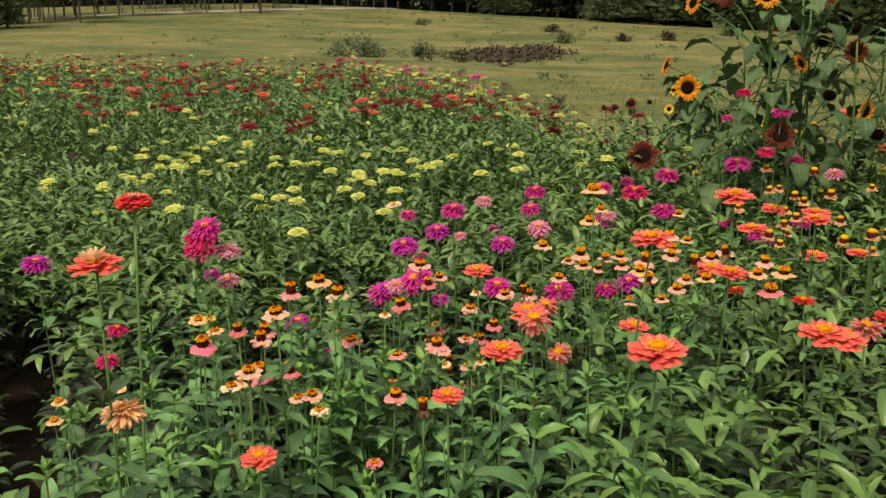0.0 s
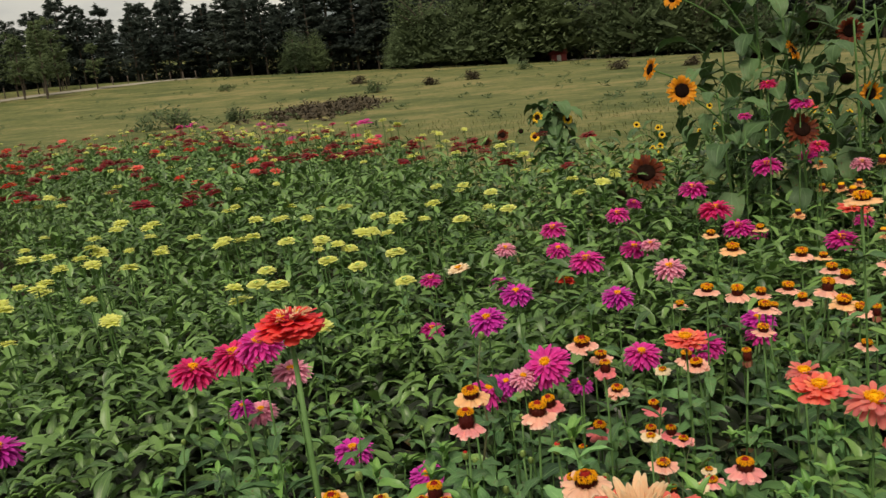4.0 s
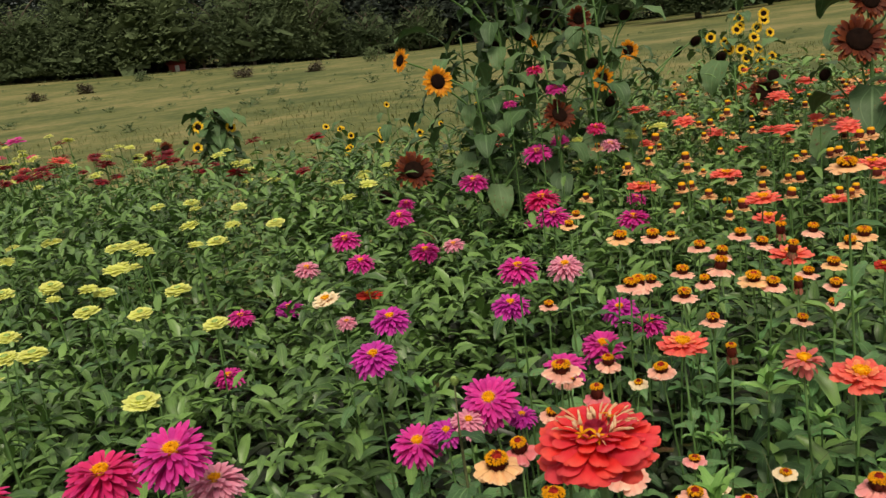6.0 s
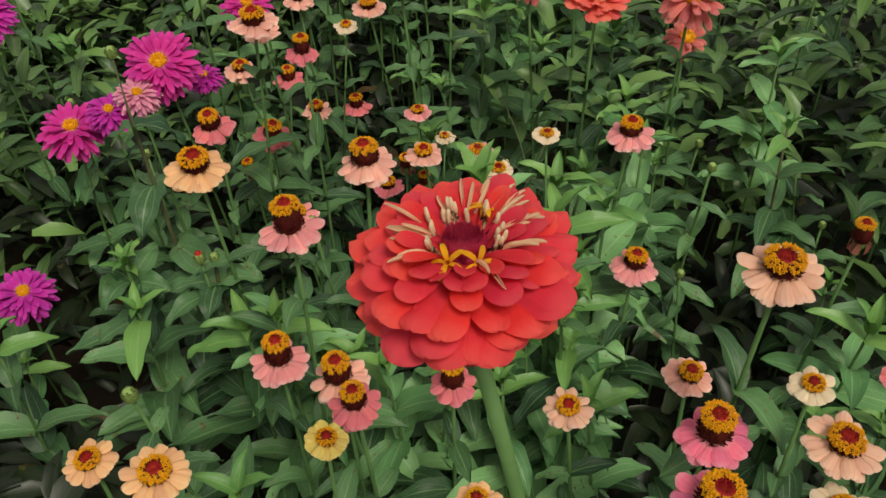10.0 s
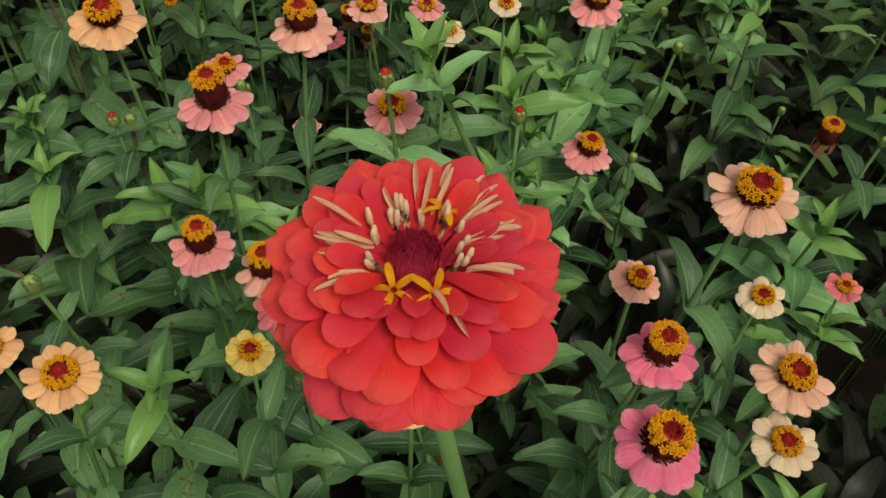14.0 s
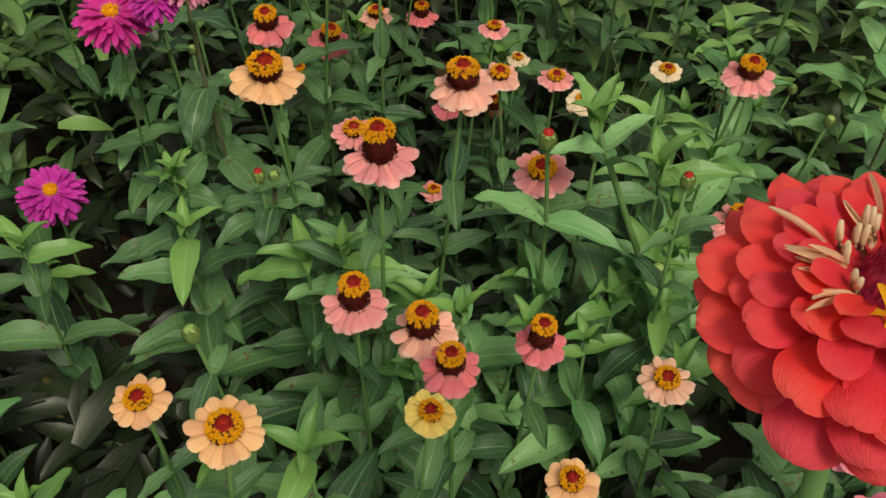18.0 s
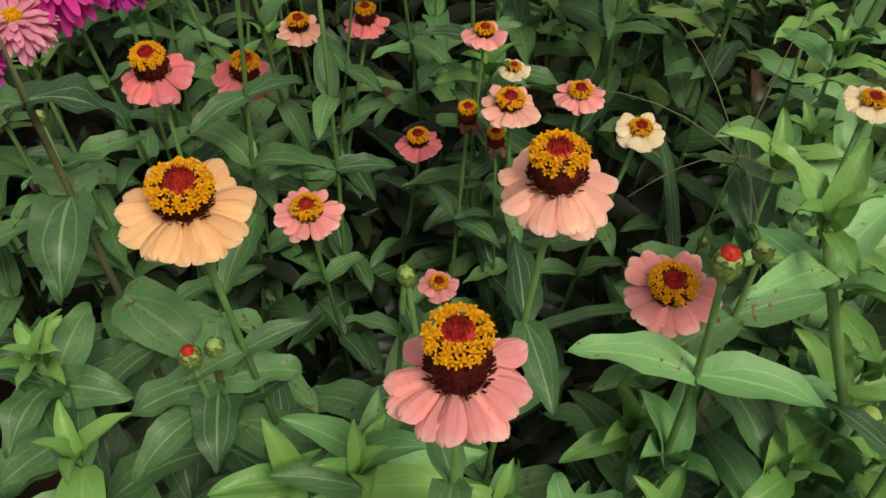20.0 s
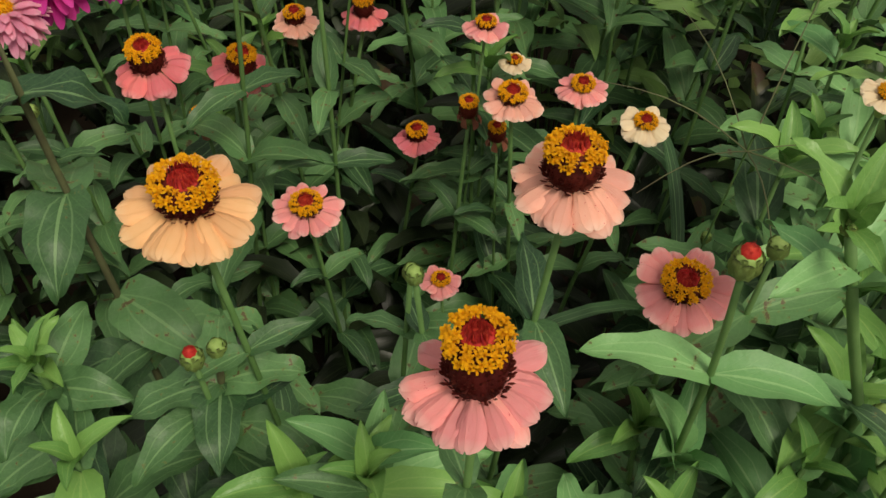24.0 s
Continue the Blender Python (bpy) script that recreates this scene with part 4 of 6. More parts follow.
for row in (
    ("peach", 0.527, 2.436, 0.860, 0.048, 0.26), ("salmon", 0.453, 2.375, 0.850, 0.045, 0.26), ("dark", 0.598, 2.618, 0.880, 0.047, 0.47), ("salmon", 0.563, 2.638, 0.860, 0.050, 0.26), ("salmon", 0.462, 2.653, 0.860, 0.050, 0.31),
    ("salmon", 0.473, 2.726, 0.860, 0.050, 0.26), ("peach", 1.398, 2.798, 0.860, 0.060, 0.23), ("peach", -0.656, 1.756, 0.790, 0.035, 0.16), ("peach", -0.76, 1.70, 0.74, 0.032, 0.16), ("peach", -0.86, 1.86, 0.70, 0.034, 0.16)):
    zinnia("cone", *row[:5], tall=row[5], near=False)

for row in (
    ("salmon", 0.182, 2.892, 0.769, 0.042, 0.26), ("peach", 0.276, 2.919, 0.927, 0.040, 0.26), ("salmon", 0.391, 2.462, 0.85, 0.050, 0.26), ("salmon", 0.33, 2.57, 0.85, 0.042, 0.31), ("peach", 0.529, 2.873, 0.85, 0.040, 0.26), ("dark", 0.387, 2.402, 0.86, 0.036, 0.5),
    ("peach", 0.541, 3.252, 0.85, 0.043, 0.26), ("salmon", 0.482, 2.458, 0.85, 0.042, 0.26), ("salmon", 0.342, 2.358, 0.82, 0.038, 0.26), ("salmon", 0.416, 2.352, 0.83, 0.036, 0.26), ("salmon", 0.267, 2.565, 0.84, 0.036, 0.37), ("salmon", 0.289, 2.677, 0.84, 0.047, 0.26),
    ("peach", 0.245, 2.193, 1.122, 0.056, 0.16), ("peach", 0.243, 2.704, 0.938, 0.056, 0.23), ("salmon", 0.122, 2.536, 0.905, 0.050, 0.23), ("salmon", 0.62, 2.75, 0.85, 0.052, 0.26), ("salmon", 0.70, 2.62, 0.86, 0.050, 0.31), ("peach", 0.66, 2.50, 0.86, 0.050, 0.26)):
    zinnia("cone", *row[:5], tall=row[5], near=False)

# quilled magenta zinnias
for row in (
    ("magenta", -0.216, 2.490, 0.817, 0.095, 30, 230), ("magenta", -0.322, 2.551, 0.757, 0.086, 14, 240), ("violet", -0.294, 2.498, 0.787, 0.056, 15, 260), ("pink", -0.262, 2.480, 0.800, 0.058, 15, 280),
    ("magenta", 0.161, 2.684, 0.744, 0.090, 12, 250), ("magenta", -0.003, 2.583, 0.780, 0.080, 12, 260), ("violet", -0.215, 2.844, 0.869, 0.078, 8, 230), ("violet", -0.298, 2.746, 0.844, 0.086, 10, 230),
    ("violet", -0.004, 2.743, 0.862, 0.074, 7, 240), ("violet", -0.468, 2.522, 0.605, 0.075, 20, 250)):
    zinnia("cactus", *row[:5], tilt=row[5], to=row[6], fine=row[0] == "magenta" and row[2] < 2.56)
for row in (
    ("magenta", -0.115, 2.522, 1.004, 0.070), ("pink", 0.101, 2.700, 0.921, 0.072), ("magenta", 0.030, 3.687, 0.841, 0.090), ("magenta", 0.022, 3.570, 0.795, 0.080), ("magenta", 0.319, 3.765, 0.724, 0.100), ("magenta", 0.295, 3.869, 0.828, 0.09),
    ("magenta", 0.548, 3.806, 0.899, 0.100), ("crimson", 0.389, 3.185, 0.941, 0.095), ("magenta", 0.494, 3.291, 0.860, 0.095), ("magenta", 0.840, 3.371, 0.767, 0.105), ("magenta", 0.814, 3.814, 0.947, 0.105), ("violet", -0.148, 3.769, 0.66, 0.086)):
    zinnia("cactus", *row, near=False)
for row in (
    ("pink", -0.153, 3.511, 0.830, 0.070), ("magenta", -0.399, 3.279, 0.820, 0.066), ("crimson", -0.950, 2.760, 0.810, 0.105), ("crimson", -0.782, 2.423, 0.936, 0.092), ("pink", -0.671, 2.334, 0.921, 0.072),
    ("pink", -0.780, 2.569, 0.767, 0.070), ("magenta", -0.407, 3.523, 0.600, 0.085), ("violet", -0.625, 2.705, 0.600, 0.090), ("violet", -1.074, 2.139, 0.925, 0.071), ("crimson", -0.89, 2.10, 0.70, 0.055), ("magenta", 0.98, 3.9, 1.14, 0.08), ("magenta", 1.08, 4.05, 0.93, 0.08), ("pink", 1.2, 3.9, 0.9, 0.08)):
    zinnia("cactus", *row, near=False)

for row in (
    ("violet", 0.367, 2.881, 0.718, 0.088), ("magenta", 0.293, 2.693, 0.751, 0.070), ("pink", 0.315, 3.559, 0.777, 0.066), ("pink", -0.192, 3.160, 0.776, 0.050), ("magenta", 0.406, 4.045, 0.828, 0.062), ("magenta", 0.790, 3.847, 0.70, 0.066),
    ("crimson", 0.863, 3.544, 1.030, 0.066), ("crimson", 0.809, 3.771, 1.224, 0.062), ("magenta", 0.772, 3.885, 1.116, 0.050), ("magenta", 1.012, 3.554, 0.771, 0.068), ("crimson", -0.953, 2.260, 0.72, 0.060), ("violet", -0.803, 2.515, 0.80, 0.052), ("violet", -0.149, 2.508, 0.76, 0.052)):
    zinnia("cactus", *row, near=False)

zinnia("cactus", "peach", -0.357, 1.288, 0.984, 0.060, tilt=6, to=220)
zinnia("cactus", "magenta", -0.712, 2.305, 0.985, 0.086, tilt=14, to=245)

# full coral, scarlet and faded double zinnias
for row in (
    ("coral", -0.016, 2.265, 0.914, 0.071, 6, 250), ("coral", 0.114, 2.078, 0.883, 0.076, 6, 250), ("shag", 0.149, 2.197, 0.857, 0.068, 10, 250), ("shag", 0.135, 1.973, 0.901, 0.085, 10, 250), ("shag", 0.184, 1.993, 0.823, 0.060, 30, 230),
    ("crested", -0.366, 1.278, 1.187, 0.066, 4, 200), ("coral", 0.108, 1.576, 0.987, 0.066, 4, 250), ("coral", 0.323, 1.394, 1.070, 0.076, 5, 220), ("coral", 0.334, 1.722, 1.136, 0.069, 4, 200), ("coral", 0.036, 1.499, 0.940, 0.049, 6, 260)):
    zinnia("double", *row[:5], tilt=row[5], to=row[6])
for row in (
    ("cream", -0.344, 2.818, 0.948, 0.053), ("red", 0.050, 3.614, 0.682, 0.080), ("coral", 0.937, 3.088, 0.906, 0.088), ("coral", 0.683, 2.737, 0.929, 0.081), ("coral", 0.899, 2.915, 0.814, 0.079), ("coral", 1.258, 2.814, 0.860, 0.088),
    ("coral", 0.975, 2.774, 0.860, 0.064), ("coral", 0.338, 2.077, 0.860, 0.064), ("red", 0.585, 2.372, 0.860, 0.043), ("red", 0.725, 2.306, 0.860, 0.051), ("red", 0.884, 2.211, 0.860, 0.072), ("coral", 0.995, 2.355, 0.860, 0.059)):
    zinnia("double", *row, near=False)
for row in (
    ("shag", 1.213, 2.410, 0.860, 0.088), ("coral", 0.715, 1.958, 0.900, 0.085), ("coral", 0.542, 2.217, 1.117, 0.081), ("coral", 0.870, 3.360, 0.860, 0.088), ("coral", -0.231, 1.420, 0.860, 0.055),
    ("coral", 0.555, 2.556, 0.860, 0.085), ("shag", 0.812, 2.142, 0.860, 0.080), ("coral", 0.50, 1.95, 1.02, 0.065), ("coral", 0.62, 1.75, 0.98, 0.08), ("coral", 0.80, 2.55, 1.0, 0.07)):
    zinnia("double", *row, near=False)


# ---------------------------------------------------------------- leafy plants without open flowers
def canopy(x, y):
    """Height of the leaves: a little under the flower heads round about."""
    d = np.hypot(np.array([h[0] for h in HEADS]) - x, np.array([h[1] for h in HEADS]) - y) + 0.04
    wt = d ** -3.0
    z = np.minimum(np.array([h[2] for h in HEADS]), 0.93)
    return float((wt * z).sum() / wt.sum())


def add_bud(ob, m, size, opening=False):
    """A closed bud: a green globe in dark-edged scales, with the petals' colour at its tip."""
    b = part("bud", shared(("bud",), lambda: turned([(0.0014, -0.007), (0.0048, -0.004), (0.0056, 0.001), (0.0046, 0.005), (0.0026, 0.0066), (0.0001, 0.007)], 10), M_BUD), ob, m @ S(size), "scaly green bud")
    part("scale_ring", shared(("scale_ring",), lambda: blade(0.0062, 0.0046, 62, 116, 0.2, 2, 4, petal_width).many(np.concatenate([ring_mats(8, 0.0050, -0.0045, 0, 1.0, 0.1), ring_mats(8, 0.0058, -0.001, 8, 0.9, 0.1, 0.5), ring_mats(6, 0.0050, 0.003, 14, 0.62, 0.1)])), M_SCALE), b, None, "dark-edged bud scales")
    if opening:
        part("bud_tip", shared(("bud_tip",), lambda: joined([turned([(0.0036, 0.005), (0.0034, 0.0075), (0.0001, 0.0084)], 8), bristles(40, 0.0034, 0.0078, 0.0016, 2)]), M_BRISTLE), b, None, "red petals just showing")


def leafy(x, y, top, leaf, budded, dark=False, exact=False, fresh=False):
    gz = float(height(x, y))
    tip = (rng.uniform(-0.05, 0.05), rng.uniform(-0.05, 0.05), top - gz)
    if exact:
        x, y = x - tip[0], y - tip[1]
    ob = thing("zinnia_plant", x, y, gz, ("leafy green zinnia plant with a closed bud" if budded else "leafy green zinnia plant with a young leaf rosette"), "plant", "leafy zinnia plants")
    stem_and_leaves(ob, (0, 0, 0), tip, 0.0016, leaf, 5, 0.012 if not budded else 0.05, 0.055, rosette=not budded, dark=dark, sides=5, fresh=fresh)
    if budded:
        add_bud(ob, T(*tip) @ Rx(rng.uniform(-0.3, 0.3)), rng.uniform(0.75, 1.0), rng.random() < 0.15)


def posed_plant(line, leaves, thick, label, bud=1.0, opening=False, dark=False, rosette=0.0):
    """A plant with its stem through the given places. leaves: place along the stem, way, pitch, size, form."""
    x, y = line[-1][0], line[-1][1]
    ob = thing("zinnia_plant", x, y, float(height(x, y)), label, "plant", "leafy zinnia plants")
    p = [np.array(q) - np.array(ob.location) for q in line]
    part("stem", mesh_of("stem", tube(p[::-1], np.linspace(thick * 1.4, thick, len(p)), 9, True), M_DARK_STEM if dark else M_STEM), ob)
    for k, way, pitch, size, form in leaves:
        i = min(len(p) - 2, int(k))
        part("leaf", leaf_mesh(form, False, not dark and form < 6), ob, T(*(p[i] + (p[i + 1] - p[i]) * (k - i))) @ Rz(radians(way)) @ Ry(-radians(pitch)) @ Rx(rng.uniform(-0.2, 0.2)) @ S(size))
    if rosette:
        for i in range(6):
            part("leaf", leaf_mesh(1 + i, True), ob, T(*p[0]) @ Rz(i * 1.25) @ Ry(-radians(rng.uniform(25, 65))) @ S(rosette * rng.uniform(0.6, 1.1)))
    if bud:
        add_bud(ob, T(*p[0]), bud, opening)


# plants round the close-up flowers: place, height, leaf length, with a bud or not
CLOSE = ((-0.228, 1.975, 0.838, 0.105, True), (-0.306, 2.130, 0.800, 0.07, True), (-0.400, 2.195, 0.790, 0.085, True), (-0.220, 1.912, 0.745, 0.11, False), (-0.398, 2.095, 0.765, 0.09, False),
         (-0.410, 2.130, 0.740, 0.105, False), (-0.458, 2.235, 0.740, 0.105, False), (-0.430, 2.290, 0.740, 0.10, False), (-0.168, 1.943, 0.800, 0.11, False), (-0.10, 1.99, 0.78, 0.105, False))
# closed buds on thin stalks
BUDS = ((-0.249, 1.889, 0.878), (0.003, 1.869, 0.794), (-0.557, 2.059, 0.846), (-0.033, 1.867, 0.672), (-0.318, 2.120, 0.817))
def bare(x, y):
    """The strip of open soil beside the bed."""
    s = np.clip(((x + 0.82) * -0.88 + (y - 1.6) * 1.3) / 2.46, 0, 1)
    return np.hypot(x + 0.82 + 0.88 * s, y - 1.6 - 1.3 * s) < 0.06 + 0.08 * s


spots = []
for _ in range(6000):
    if len(spots) >= 113:
        break
    x, y = rng.uniform(-1.05, 0.55), rng.uniform(1.35, 2.75)
    if not bare(x, y) and math.hypot(x + 0.24, y - 2.05) > 0.10 and math.hypot(x + 0.20, y - 2.24) > 0.085 and math.hypot(x + 0.11, y - 2.09) > 0.08 and math.hypot(x + 0.02, y - 1.84) > 0.11 and math.hypot(x + 0.18, y - 1.81) > 0.07 and all((x - a) ** 2 + (y - b) ** 2 > 0.075 ** 2 for a, b in spots) and all((x - h[0]) ** 2 + (y - h[1]) ** 2 > 0.022 ** 2 for h in HEADS):
        spots.append((x, y))
for x, y in spots:
    leafy(x, y, canopy(x, y) - rng.uniform(0.05, 0.20), rng.uniform(0.068, 0.105), rng.random() < 0.22, rng.random() < 0.15, False, rng.random() < 0.18)

for x, y, top, leaf, budded in CLOSE:
    leafy(x, y, top, leaf, budded, False, True)
# young bright plants beside the path
for x, y, top in ((0.05, 1.99, 0.77), (0.01, 1.95, 0.79), (-0.06, 1.98, 0.77), (-0.16, 1.924, 0.76), (-0.26, 1.915, 0.73), (-0.20, 1.90, 0.75), (-0.10, 1.93, 0.78), (0.10, 2.02, 0.77), (-0.455, 1.56, 0.74),
                  (-0.65, 1.83, 0.70), (-0.31, 1.58, 0.72), (-0.56, 1.60, 0.72), (0.244, 1.899, 0.80), (-0.051, 1.672, 0.72), (-0.70, 1.95, 0.70), (-0.411, 2.078, 0.70), (-0.359, 2.037, 0.72), (-0.365, 1.994, 0.74), (-0.308, 1.965, 0.70), (-0.303, 1.911, 0.72), (-0.240, 1.880, 0.74), (-0.262, 1.845, 0.70)):
    leafy(x, y, top, rng.uniform(0.075, 0.095), False, False, True, True)
# plants right beside the single flowers
posed_plant([(-0.287, 1.985, 0.883), (-0.285, 1.981, 0.84), (-0.283, 1.978, 0.80), (-0.281, 1.975, 0.70), (-0.275, 1.972, 0.0)], [(2, 112, 12, 0.066, 0), (2, -68, -18, 0.068, 1), (3, 160, 55, 0.060, 3), (3, 10, 40, 0.060, 0), (3, -120, 45, 0.055, 1), (3, 80, 60, 0.065, 3)], 0.0016, "green zinnia plant with an opening bud and paired leaves", 1.15, True)
posed_plant([(-0.271, 1.957, 0.906), (-0.255, 1.930, 0.83), (-0.242, 1.906, 0.767), (-0.230, 1.900, 0.0)], [(0.3, 150, 15, 0.046, 0), (0.3, -20, 10, 0.048, 1), (0.5, 60, 5, 0.05, 4), (0.5, -110, 25, 0.045, 3), (2, 100, 20, 0.05, 0)], 0.0023, "stout green zinnia plant with a leafy top", 0.6, False, False, 0.040)
posed_plant([(-0.236, 1.895, 0.764), (-0.235, 1.894, 0.702), (-0.232, 1.890, 0.0)], [(1, 125, 58, 0.085, 3), (1, -60, 10, 0.06, 0), (1, 40, 25, 0.065, 1), (1, -140, 30, 0.06, 0)], 0.0018, "green zinnia plant with a closed scaly bud", 1.15)
posed_plant([(-0.385, 2.195, 0.779), (-0.387, 2.198, 0.747), (-0.380, 2.19, 0.0)], [(1, 150, 15, 0.055, 6), (1, -50, 10, 0.050, 7), (1, 220, 10, 0.055, 6), (1, 40, 25, 0.045, 7), (1.05, 100, 0, 0.06, 7), (1.06, 280, 0, 0.06, 6)], 0.0018, "zinnia plant with wavy leaves and a dark closed bud", 0.9, False, True)
posed_plant([(-0.434, 2.280, 0.762), (-0.434, 2.281, 0.735), (-0.43, 2.28, 0.0)], [(1, 200, 20, 0.05, 7), (1, -70, 15, 0.05, 6), (1, 110, 25, 0.05, 7), (1, 20, 20, 0.055, 6), (1.05, -120, 0, 0.06, 6), (1.06, 60, 0, 0.06, 7), (1.07, 160, 0, 0.065, 6)], 0.002, "pale green zinnia plant with curled wavy leaves", 0.0, False, False, 0.030)
posed_plant([(-0.378, 2.110, 0.735), (-0.376, 2.108, 0.69), (-0.37, 2.10, 0.0)], [(0, 112, 30, 0.052, 1), (0, -68, 30, 0.05, 3), (0.5, 22, 45, 0.052, 1), (0.5, 200, 25, 0.055, 0), (1, 150, 15, 0.07, 0), (1, -40, 15, 0.07, 0)], 0.002, "fresh green leafy zinnia shoot", 0.0, False, False, 0.03)
posed_plant([(-0.344, 2.344, 0.935), (-0.360, 2.317, 0.871), (-0.349, 2.337, 0.782), (-0.376, 2.279, 0.689), (-0.37, 2.27, 0.0)], [(1, 130, -25, 0.05, 6), (1, -40, -25, 0.06, 7), (2, 215, -10, 0.07, 7), (2, 60, -20, 0.075, 6), (3, 150, 0, 0.08, 6), (3, -30, 0, 0.085, 7), (2.6, -90, -5, 0.075, 6), (3.1, 230, 5, 0.08, 7), (3.1, 70, 0, 0.08, 6)], 0.0018, "tall dark-stemmed zinnia plant with broad wavy leaves", 1.0, False, True)


def grass_weed(x, y, top):
    """A wild grass among the zinnias: arching blades and thin seed stalks."""
    ob = thing("grass_weed", x, y, float(height(x, y)), "wild grass with arching blades and thin seed stalks", "grass")
    for k, (way, long_, lean) in enumerate(((150, 0.26, 74), (30, 0.22, 66), (275, 0.20, 60))):
        part("blade", mesh_of("blade", blade(long_, 0.011, lean, -30, 0.25, 2, 10, ray_width, 0, 20, k), M_LEAF), ob, T(0, 0, top - 0.20) @ Rz(radians(way)))
    part("stalk", mesh_of("stalk", tube(bend((0, 0, 0), (0.01, 0, top), (0.01, 0.01, 0), 8), np.linspace(0.0016, 0.0007, 8), 5), M_STEM), ob)
    for k in range(7):
        a = k * 0.9
        tip = (math.cos(a) * 0.09, math.sin(a) * 0.09, top + 0.05 - 0.012 * k)
        part("seed_stalk", mesh_of("seed_stalk", tube(bend((0.01, 0, top - 0.01), tip, (0, 0, 0.01), 6), np.linspace(0.0006, 0.0003, 6), 4), M_DARK_STEM), ob)


grass_weed(-0.125, 2.012, 0.80)
for x, y, top in BUDS:
    leafy(x, y, top, 0.06, True, False, True)

# ---------------------------------------------------------------- beds: foliage and the uncounted flowers of the far rows
nr = np.random.RandomState(11)
LOW_LEAVES = [blade(1.0, 0.33, p0, p1, cup, 2, 4, leaf_width, 0.05, tw, i) for i, (p0, p1, cup, _, tw) in enumerate(LEAF_FORMS[:4])]


def bed_foliage(name, xy, tops, leaf, per, material, label, low=0.22):
    """Many low-cost plants in one mesh: whorls of leaves round upright stems."""
    geos, n = [], len(xy)
    z0 = height(xy[:, 0], xy[:, 1])
    for k in range(per):
        f = nr.uniform(low, 1.0, n) ** 0.75
        off = nr.normal(0, 0.035, (n, 2))
        pos = np.stack([xy[:, 0] + off[:, 0], xy[:, 1] + off[:, 1], z0 + tops * f], -1)
        m = spread_mats(pos, nr.uniform(0, 6.3, n), np.radians(nr.uniform(-15, 40, n)), leaf * nr.uniform(0.6, 1.2, n), nr.uniform(-0.3, 0.3, n))
        geos.append(LOW_LEAVES[k % 4].many(m))
    ob = new(name, mesh_of(name, joined(geos), material))
    return tagged(ob, label, "foliage", kind="stuff")


def bed_stems(name, heads, label):
    geos = []
    one = tube([(0, 0, 0), (0.02, 0.01, 0.5), (0, 0, 1)], [0.0035, 0.003, 0.0022], 4)
    h = np.asarray(heads)
    m = np.zeros((len(h), 4, 4))
    m[:, 0, 0] = m[:, 1, 1] = 1
    g = height(h[:, 0], h[:, 1])
    m[:, 2, 2], m[:, 3, 3] = h[:, 2] - g - 0.01, 1
    m[:, :3, 3] = np.stack([h[:, 0], h[:, 1], g], -1)
    return tagged(new(name, mesh_of(name, one.many(m), M_STEM)), label, "stems", kind="stuff")


def bed_heads(name, heads, diam, material, label, centre=True):
    """Flat full flower heads of one colour in one mesh."""
    h = np.asarray(heads)
    n = len(h)
    rows = [blade(0.46, 0.27, 0, -14, -0.1, 2, 2, petal_width).many(ring_mats(11, 0.06, -0.04, 0, 1.0, 0.12, 0, 1)), blade(0.42, 0.24, 8, -6, -0.1, 2, 2, petal_width).many(ring_mats(10, 0.06, 0.02, 0, 1.0, 0.12, 0.5, 2)),
            blade(0.30, 0.18, 16, 4, -0.1, 2, 2, petal_width).many(ring_mats(8, 0.05, 0.06, 0, 1.0, 0.12, 0, 3))]
    head = joined(rows)
    mats = spread_mats(h, nr.uniform(0, 6.3, n), nr.normal(0, 0.09, n), diam * nr.uniform(0.7, 1.2, n), nr.normal(0, 0.09, n))
    return tagged(new(name, mesh_of(name, head.many(mats), material)), label, "flowers", kind="stuff")


def band(n, x0, x1, y0, y1, keep=None):
    xy = np.stack([nr.uniform(x0, x1, n), nr.uniform(y0, y1, n)], -1)
    keep = keep or (lambda x, y: inside(x, y))
    return xy[keep(xy[:, 0], xy[:, 1])]


def with_z(xy, mean, dev):
    return np.concatenate([xy, (height(xy[:, 0], xy[:, 1]) + mean + nr.normal(0, dev, len(xy)))[:, None]], -1)


def inside(x, y):
    """Within the beds' slanting far edge."""
    return y < np.clip(6.5 - 2.0 * x, 5.4, 12.3)


def gap_line(x):
    """Front of the tall red rows; a gap left there imitates their shaded side."""
    return 4.4 - 0.42 * np.minimum(x + 0.8, 0)


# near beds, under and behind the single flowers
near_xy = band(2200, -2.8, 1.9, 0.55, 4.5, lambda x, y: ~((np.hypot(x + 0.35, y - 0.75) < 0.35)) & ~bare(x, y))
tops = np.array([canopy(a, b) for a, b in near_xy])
# low leaves whose colour already carries the deep shade of the gaps
bed_foliage("zinnia_undergrowth", near_xy, tops * 0.66, 0.085, 11, M_SHADED_OLD_LEAF, "old brown-spotted zinnia leaves close to the soil, darkened to stand in for shade")
up_xy = band(3500, -3.6, 4.2, 0.95, 4.6, lambda x, y: ((x < -1.0) | (x > 0.22) | (y > 2.7) | (y < 1.4)) & (np.hypot(x + 0.3, y - 0.9) > 0.55) & (y > 0.9 + 0.5 * np.abs(x)) & ~bare(x, y))
up_top = np.array([canopy(a, b) for a, b in up_xy]) - nr.uniform(0.04, 0.18, len(up_xy))
bed_foliage("zinnia_upper_foliage", up_xy, up_top, 0.070, 13, M_FAR_LEAF, "fresh green zinnia leaves beside the path", 0.45)
